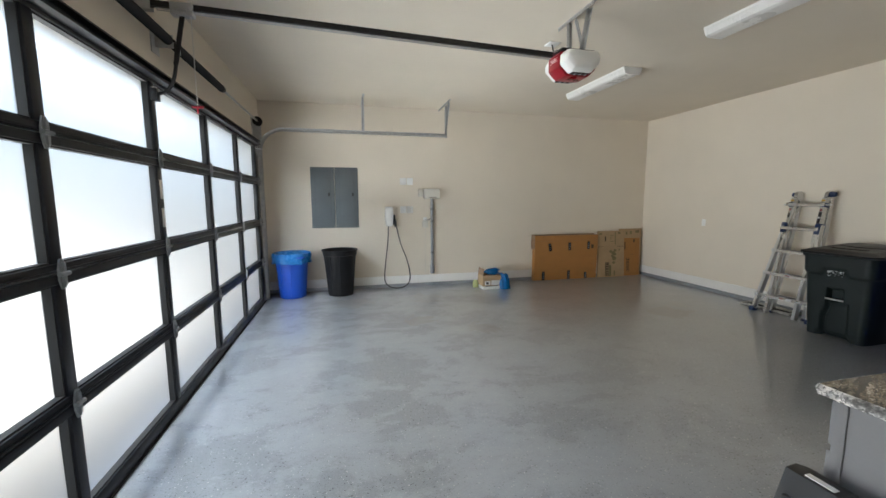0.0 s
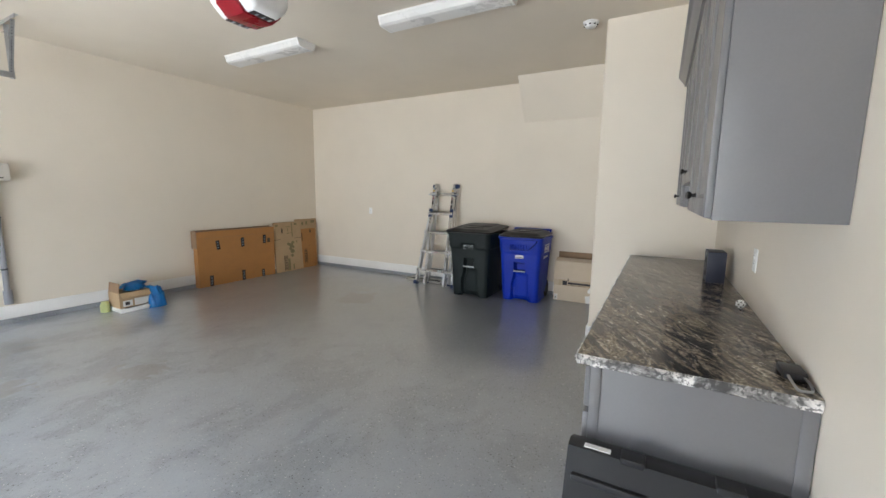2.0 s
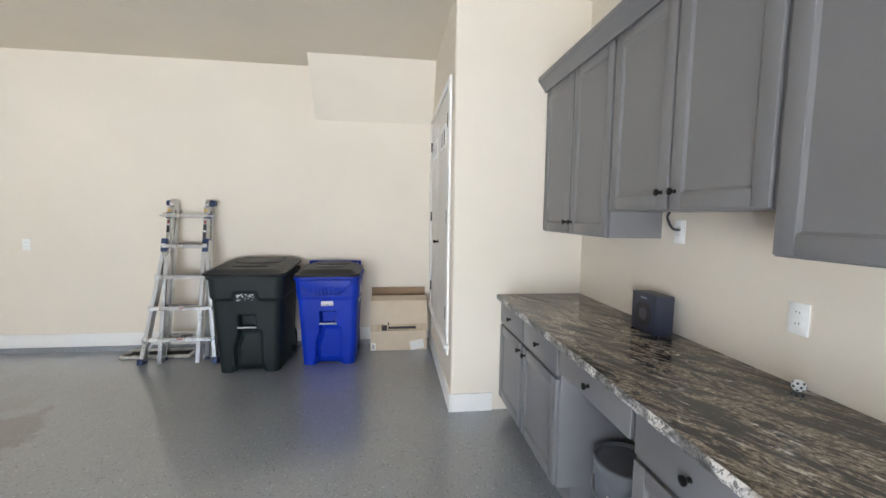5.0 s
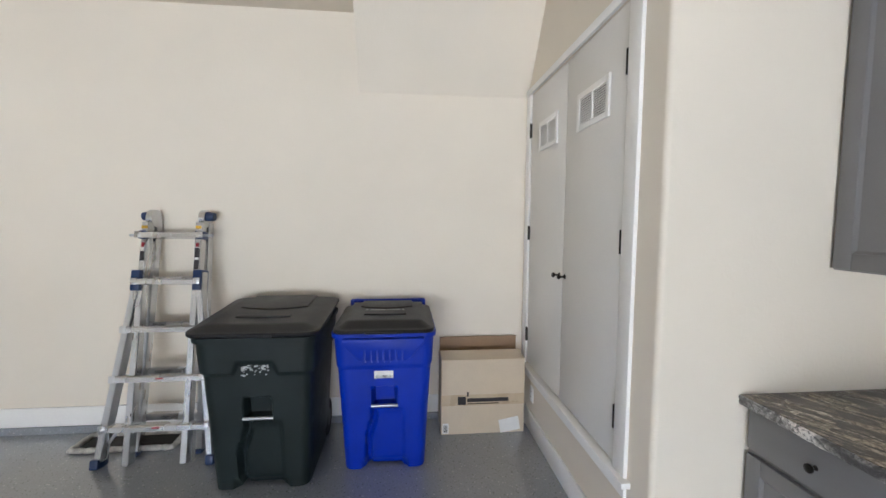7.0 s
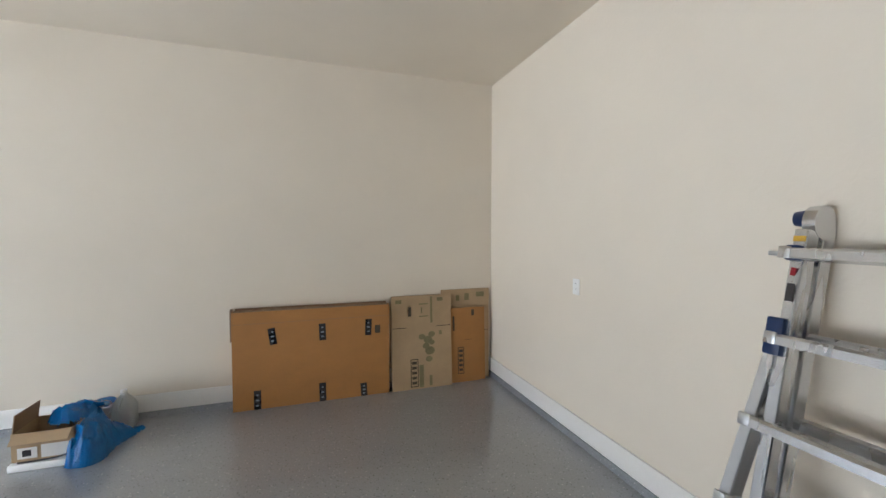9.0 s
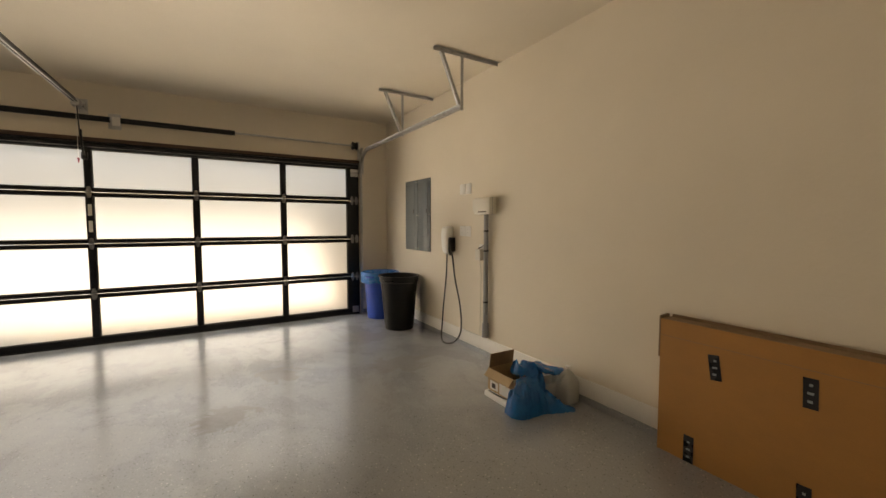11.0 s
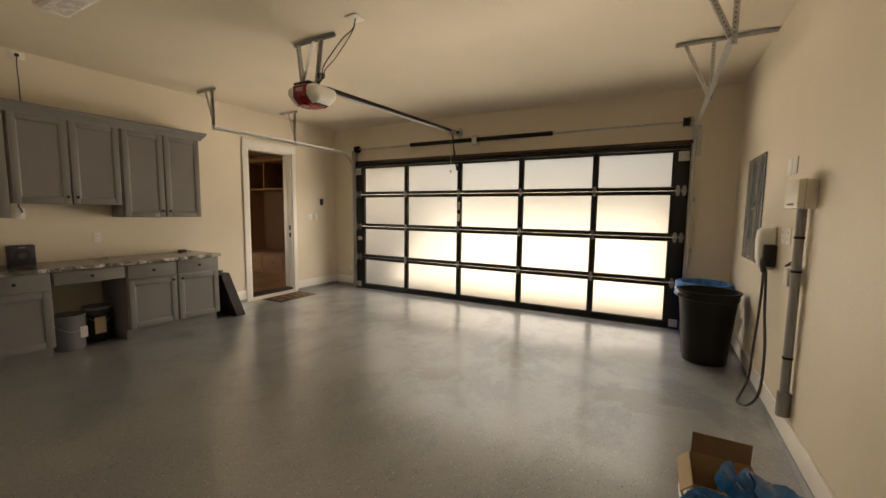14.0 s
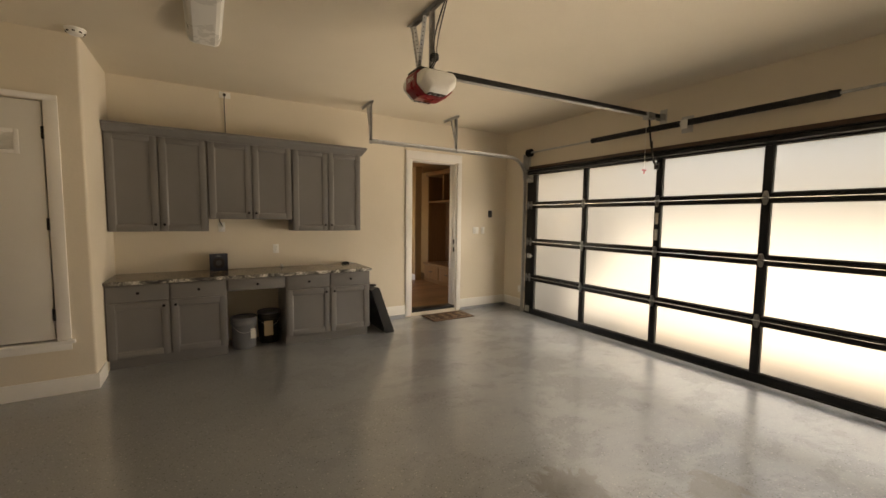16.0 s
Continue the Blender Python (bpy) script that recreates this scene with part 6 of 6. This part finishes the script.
part("release_handle", B((-0.255, -0.185, RY - 0.008, RY + 0.008, 2.125, 2.139), (-0.226, -0.214, RY - 0.006, RY + 0.006, 2.09, 2.125), bevel=0.004), surf("bright red plastic", (0.55, 0.03, 0.06), 0.4), op, "red release handle")
# motor housing: two white side shells and a red band between
OX0, OX1, OY0, OY1, OZ0, OZ1 = 2.38, 2.695, 3.435, 3.805, 2.488, 2.663
def wing_ring(y, ins, drop):
    poly = [(OX0 + 0.006, OZ0 + 0.07), (OX0 + 0.075, OZ0 + 0.008), (OX1 - 0.075, OZ0 + 0.008), (OX1 - 0.006, OZ0 + 0.07), (OX1 - 0.006, OZ1 - 0.035), (OX1 - 0.035, OZ1 - 0.004), (OX0 + 0.035, OZ1 - 0.004), (OX0 + 0.006, OZ1 - 0.035)]
    mx, mz = (OX0 + OX1) / 2, (OZ0 + OZ1) / 2
    return [Vector((mx + (u - mx) * (1 - ins), y, mz + (v - mz) * (1 - ins * 1.4) + (drop if v < mz else 0))) for u, v in poly]


HY = (OY0 + OY1) / 2
HALF = 0.084
for s, y_out in ((-1, OY0), (1, OY1)):
    y_in = HY + s * HALF
    bm = add_loft(bmesh.new(), [wing_ring(y_in, 0, 0), wing_ring(y_out - s * 0.045, 0, 0), wing_ring(y_out - s * 0.012, 0.06, 0.02), wing_ring(y_out, 0.15, 0.04)])
    bmesh.ops.bevel(bm, geom=[e for e in bm.edges if abs(e.verts[0].co.y - y_in) > 0.001 or abs(e.verts[1].co.y - y_in) > 0.001], offset=0.008, segments=2, affect="EDGES", profile=0.5)
    wing = part("housing", bm, WHITEPL, op, "white plastic side housing", smooth=50)
    ya, yb = sorted((y_in + s * 0.004, y_out - s * 0.05))
    part("lamp_lens", B((OX0 + 0.085, OX1 - 0.085, ya, yb, OZ0 + 0.002, OZ0 + 0.012), bevel=0.003), INKBLACK, wing, "dark lamp lens")
    for k in range(3):
        x = OX0 + 0.115 + k * 0.045
        part("lens_rib", B((x, x + 0.012, ya + 0.008, yb - 0.008, OZ0 - 0.001, OZ0 + 0.004), bevel=0.001), CONDUIT, wing)
band = add_prism(bmesh.new(), [(OX0 - 0.004, OZ0 + 0.055), (OX0 + 0.06, OZ0 - 0.004), (OX1 - 0.06, OZ0 - 0.004), (OX1 + 0.004, OZ0 + 0.055), (OX1 + 0.004, OZ1 - 0.02), (OX1 - 0.02, OZ1 + 0.003), (OX0 + 0.02, OZ1 + 0.003), (OX0 - 0.004, OZ1 - 0.02)], "y", HY - HALF + 0.0015, HY + HALF - 0.0015)
bmesh.ops.bevel(band, geom=band.edges[:], offset=0.005, segments=2, affect="EDGES", profile=0.5)
bd = part("red_cover", band, REDPL, op, "dark red plastic cover band", smooth=50)
for xn in (OX1 + 0.0035, OX0 - 0.0055):
    part("name_bar", B((xn, xn + 0.002, HY - 0.055, HY + 0.055, OZ1 - 0.068, OZ1 - 0.064), (xn, xn + 0.002, HY - 0.055, HY + 0.055, OZ1 - 0.044, OZ1 - 0.040), (xn, xn + 0.002, HY - 0.042, HY + 0.042, OZ1 - 0.058, OZ1 - 0.050)), PAPER, bd, "pale outlined name bar")
part("top_plate", B((OX0 + 0.01, OX1 - 0.02, HY - 0.10, HY + 0.10, OZ1 + 0.003, OZ1 + 0.022), bevel=0.004), DARKMETAL, op, "black steel top plate")
perforated("ceiling_bar", (2.655, 3.50, HC - 0.001), (2.655, 4.03, HC - 0.001), op, (0, 0, -1))
perforated("hanger", (2.57, 3.55, OZ1 + 0.0), (2.65, 3.585, HC - 0.03), op, (0, -1, 0))
perforated("hanger", (2.57, 3.70, OZ1 + 0.0), (2.65, 3.845, HC - 0.03), op, (0, 1, 0))
perforated("brace", (2.59, 3.56, OZ1 + 0.05), (2.655, 3.78, HC - 0.03), op, (1, 0, 0))
part("ceiling_socket", B((2.71, 2.83, 4.31, 4.43, HC - 0.008, HC), bevel=0.002), WHITEPL, op, "white ceiling outlet")
part("power_cord", add_tube(bmesh.new(), curve_points([(2.76, 4.36, HC - 0.01), (2.77, 4.34, 2.97), (2.74, 4.20, 2.93), (2.70, 4.02, 2.84), (2.64, 3.87, 2.78), (2.60, 3.82, 2.72), (2.62, 3.77, 2.652)]), 0.005, 6), CABLE, op, "dark power cord")
part("power_cord", add_tube(bmesh.new(), curve_points([(2.78, 4.38, HC - 0.01), (2.80, 4.36, 2.93), (2.72, 4.10, 2.80), (2.62, 3.88, 2.77), (2.58, 3.81, 2.72), (2.60, 3.76, 2.652)]), 0.004, 6), CABLE, op, "dark power cord")
for k in range(3):
    bm = add_tube(bmesh.new(), [Vector((2.595 + 0.03 * math.cos(a), 3.80 + 0.03 * math.sin(a), 2.72 + 0.012 * k + 0.004 * math.sin(a))) for a in [2 * math.pi * i / 16 for i in range(17)]], 0.005, 6)
    part("cord_loop", bm, CABLE, op, "coiled dark cord")

# cord from the ceiling outlet to the cabinets
ul = thing("ceiling_outlet", (3.835, YS, 3.0), "white outlet high on the wall with a cord to the cabinets", "outlet")
part("cover_plate", B((3.775, 3.895, YS, YS + 0.006, 2.962, 3.035), bevel=0.002), WHITEPL, ul)
part("plug", B((3.825, 3.855, YS + 0.006, YS + 0.035, 2.985, 3.012), bevel=0.004), BLACKPL, ul, "black plug")
part("cord", add_tube(bmesh.new(), curve_points([(3.84, YS + 0.03, 2.99), (3.845, YS + 0.02, 2.9), (3.84, YS + 0.018, 2.7), (3.842, YS + 0.02, 2.415)]), 0.0045, 6), CABLE, ul, "dark cord")
uc = solid("light_cord", add_tube(bmesh.new(), curve_points([(3.90, YS + 0.012, 1.43), (3.905, YS + 0.05, 1.44), (3.93, YS + 0.06, 1.49), (3.93, YS + 0.05, 1.519)]), 0.006, 6), CABLE, "dark cord hanging below the wall cabinet", "cord")

# ---- things on the worktop ----
sp = thing("speaker_box", (3.955, 0.985, 0.902), "dark blue boxed gadget with a round picture on the worktop", "box")
part("carton", B((3.86, 4.05, 0.93, 1.03, 0.903, 1.10), bevel=0.002), surf("dark blue card", (0.028, 0.033, 0.055), 0.45, var=0.1), sp)
rings = []
for ins, dy in ((0.0, 0.0), (0.0, 0.0016)):
    rings.append([Vector((3.955 + p.x, 1.03 + dy, 0.995 + p.y)) for p in rrect(0, 0, 0.06, 0.06, 0.045, 0)])
part("picture", add_loft(bmesh.new(), rings), INKBLACK, sp, "black round device picture")
bm = bmesh.new()
add_cyl(bm, (3.955, 1.0312, 0.995), (3.955, 1.0322, 0.995), 0.032, seg=24)
part("lens_print", bm, surf("dark grey print", (0.06, 0.06, 0.07), 0.4), sp)
part("name_bar", B((3.93, 3.98, 1.03, 1.0314, 1.075, 1.082)), TAPEPRINT, sp)
ball = thing("golf_ball_camera", (3.24, 0.935, 0.902), "small white perforated ball on the worktop", "ball")
bm = bmesh.new()
bmesh.ops.create_uvsphere(bm, u_segments=18, v_segments=12, radius=0.021, matrix=Matrix.Translation((3.24, 0.935, 0.923)))
shell = part("ball", bm, WHITEPL, ball)
for u, v in [(u, v) for u in range(6) for v in (-35, 0, 35)]:
    a, b = radians(60 * u + 30 * (v == 0)), radians(v)
    n = Vector((math.cos(a) * math.cos(b), math.sin(a) * math.cos(b), math.sin(b)))
    part("hole", add_cyl(bmesh.new(), Vector((3.24, 0.935, 0.923)) + n * 0.0195, Vector((3.24, 0.935, 0.923)) + n * 0.0213, 0.0042, seg=8), INKBLACK, shell)
ad = thing("charger", (2.38, 0.92, 0.902), "small black gadget with a bent steel loop on the worktop", "charger")
part("case", B((2.345, 2.435, 0.895, 0.955, 0.903, 0.928), bevel=0.006), BLACKPL, ad)
part("loop", add_tube(bmesh.new(), curve_points([(2.352, 0.905, 0.918), (2.31, 0.898, 0.910), (2.272, 0.905, 0.908), (2.262, 0.922, 0.908), (2.275, 0.938, 0.908), (2.352, 0.944, 0.918)]), 0.004, 6), GALV, ad, "bent steel loop")

# ---- under the worktop and beside it ----
def bucket(x, y, h, r, material, label, lid):
    b = thing("bucket", (x, y, 0), label, "bucket", "buckets in the knee space")
    part("body", add_lathe(bmesh.new(), [(0.01, 0.004), (r * 0.88, 0.0), (r * 0.9, 0.006), (r * 0.97, h - 0.09), (r * 1.03, h - 0.085), (r * 1.03, h - 0.06), (r, h - 0.055), (r, h - 0.02), (0.01, h - 0.02)], (x, y, 0), 36), material, b)
    part("lid", add_lathe(bmesh.new(), [(0.01, h - 0.018), (r * 1.04, h - 0.03), (r * 1.05, h - 0.004), (r * 1.0, h), (r * 0.96, h - 0.006), (r * 0.92, h - 0.014), (0.01, h - 0.013)], (x, y, 0), 36), lid, b)
    part("bail", add_tube(bmesh.new(), [Vector((x + r * 1.05 * math.cos(a), y + r * 1.05 * math.sin(a), h - 0.07 - 0.1 * math.sin(a) ** 2)) for a in [radians(10 + 10 * i) for i in range(17)]], 0.003, 6), GALV, b, "wire bail handle")
    return b


b1 = bucket(3.715, 1.235, 0.37, 0.14, BUCKETGREY, "grey lidded plastic bucket with a white label", BUCKETGREY)
part("label", B((3.60, 3.66, 1.355, 1.362, 0.12, 0.24)), PAPER, b1, "white label")
b2 = bucket(3.43, 1.12, 0.39, 0.13, BLACKPL, "dark lidded bucket with a beige label", BUCKETGREY)
part("label", B((3.40, 3.50, 1.247, 1.252, 0.10, 0.28)), CARD_P, b2, "beige label")

crate = thing("folded_crate", (2.06, 1.2, 0), "folded black plastic crate leaning on the cabinet end", "crate")
poly = [(1.90, 0.0), (2.03, 0.0), (2.232, 0.60), (2.165, 0.63), (2.12, 0.625)]
part("body", add_prism(bmesh.new(), poly, "y", 0.93, 1.53), BLACKPL, crate)
for k in range(5):
    f0 = 0.06 + 0.12 * k
    a = Vector((1.90 + 0.22 * f0 / 0.625, 0, f0))
    part("rib", B((a.x - 0.012, a.x + 0.01, 0.95, 1.51, f0 - 0.012, f0 + 0.012), bevel=0.005), BLACKPL, crate)
for y in (1.05, 1.30):
    part("latch", B((2.10, 2.16, y, y + 0.07, 0.622, 0.645), bevel=0.006), BLACKPL, crate)
part("sticker", B((2.128, 2.150, 1.40, 1.48, 0.6285, 0.6315)), WHITEPL, crate, "white strip label")

mat_ = thing("door_mat", (0.80, 1.15, 0), "brown patterned rug at the house doorway", "rug")
part("pile", B((0.43, 1.17, 0.93, 1.35, 0.0, 0.012), bevel=0.004), RUG, mat_)
part("border", B((0.46, 1.14, 0.955, 0.975, 0.0115, 0.0135), (0.46, 1.14, 1.305, 1.325, 0.0115, 0.0135), (0.46, 0.48, 0.975, 1.305, 0.0115, 0.0135), (1.12, 1.14, 0.975, 1.305, 0.0115, 0.0135)), RUGLIGHT, mat_, "tan border")
for i in range(4):
    cx = 0.56 + i * 0.16
    for cy, s in ((1.06, 0.045), (1.22, 0.045), (1.14, 0.03)):
        part("motif", add_loft(bmesh.new(), [[Vector((cx + s * math.cos(a), cy + s * 0.8 * math.sin(a), z)) for a in [2 * math.pi * k / 8 for k in range(8)]] for z in (0.0115, 0.0132)]), RUGLIGHT, mat_, "tan woven motif")

# ---- mudroom lockers ----
lk = thing("mudroom_locker", (-0.6, -0.8, FLOOR_IN), "stained wooden mudroom bench with cubbies above", "locker")
LX0, LX1, LY0, LY1 = -0.89, -0.30, -1.75, 0.30
part("bench_top", B((LX0, LX1 + 0.02, LY0, LY1, 0.49, 0.53), bevel=0.004), LOCKERWOOD, lk)
part("bench_body", B((LX0, LX1 - 0.02, LY0, LY1, FLOOR_IN, 0.488)), LOCKERWOOD, lk)
for k in range(3):
    y = LY0 + 0.03 + k * 0.68
    d = part("drawer_front", B((LX1 - 0.02, LX1 - 0.002, y, y + 0.63, 0.18, 0.465), bevel=0.004), LOCKERWOOD, lk)
    part("pull", B((LX1 - 0.002, LX1 + 0.018, y + 0.25, y + 0.38, 0.33, 0.345), bevel=0.003), KNOB, d, "black drawer pull")
part("back_panel", B((LX0, LX0 + 0.02, LY0, LY1, 0.531, 2.55)), LOCKERDARK, lk, "dark stained back panel")
for y in (LY0, LY0 + 0.67, LY0 + 1.35, LY1 - 0.03):
    part("upright", B((LX0 + 0.021, LX1 - 0.1, y, y + 0.03, 1.95, 2.52)), LOCKERWOOD, lk)
for y in (LY0, LY1 - 0.03):
    part("upright", B((LX0 + 0.021, LX1 - 0.1, y, y + 0.03, 0.531, 1.918)), LOCKERWOOD, lk)
part("shelf", B((LX0 + 0.021, LX1 - 0.09, LY0, LY1, 1.92, 1.948), bevel=0.002), LOCKERWOOD, lk)
part("top", B((LX0 + 0.021, LX1 - 0.06, LY0 - 0.03, LY1, 2.522, 2.60), bevel=0.006), LOCKERWOOD, lk)

# ---- pieces of the setting, last ----
fl = solid("floor_mudroom", B((-1.05, 2.75, MY0 - 0.15, YS - 0.172, -0.2, FLOOR_IN - 0.012)), LOCKERDARK, "warm oak plank floor of the mudroom", "floor", kind="structure", smooth=None)
PLANK = mesh_of(B((-0.9, 0.9, -0.06, 0.06, -0.006, 0.006), bevel=0.0015, seg=1), "plank", FLOORWOOD)
n = 0
y = YS - 0.235
while y > MY0 + 0.06:
    off = (n * 0.73) % 1.8
    x = -0.9 - off + 0.9
    while x - 0.9 < 2.6:
        if x - 0.9 > -0.9 - 0.001 and x + 0.9 < 2.6:
            shared("plank", PLANK, fl, Matrix.Translation((x, y, FLOOR_IN - 0.006)))
        else:
            a, b = max(x - 0.9, -0.9), min(x + 0.9, 2.6)
            if b - a > 0.05:
                shared("plank", PLANK, fl, Matrix.Translation(((a + b) / 2, y, FLOOR_IN - 0.006)) @ Matrix.Diagonal(((b - a) / 1.8, 1, 1, 1)))
        x += 1.803
    y -= 0.1215
    n += 1
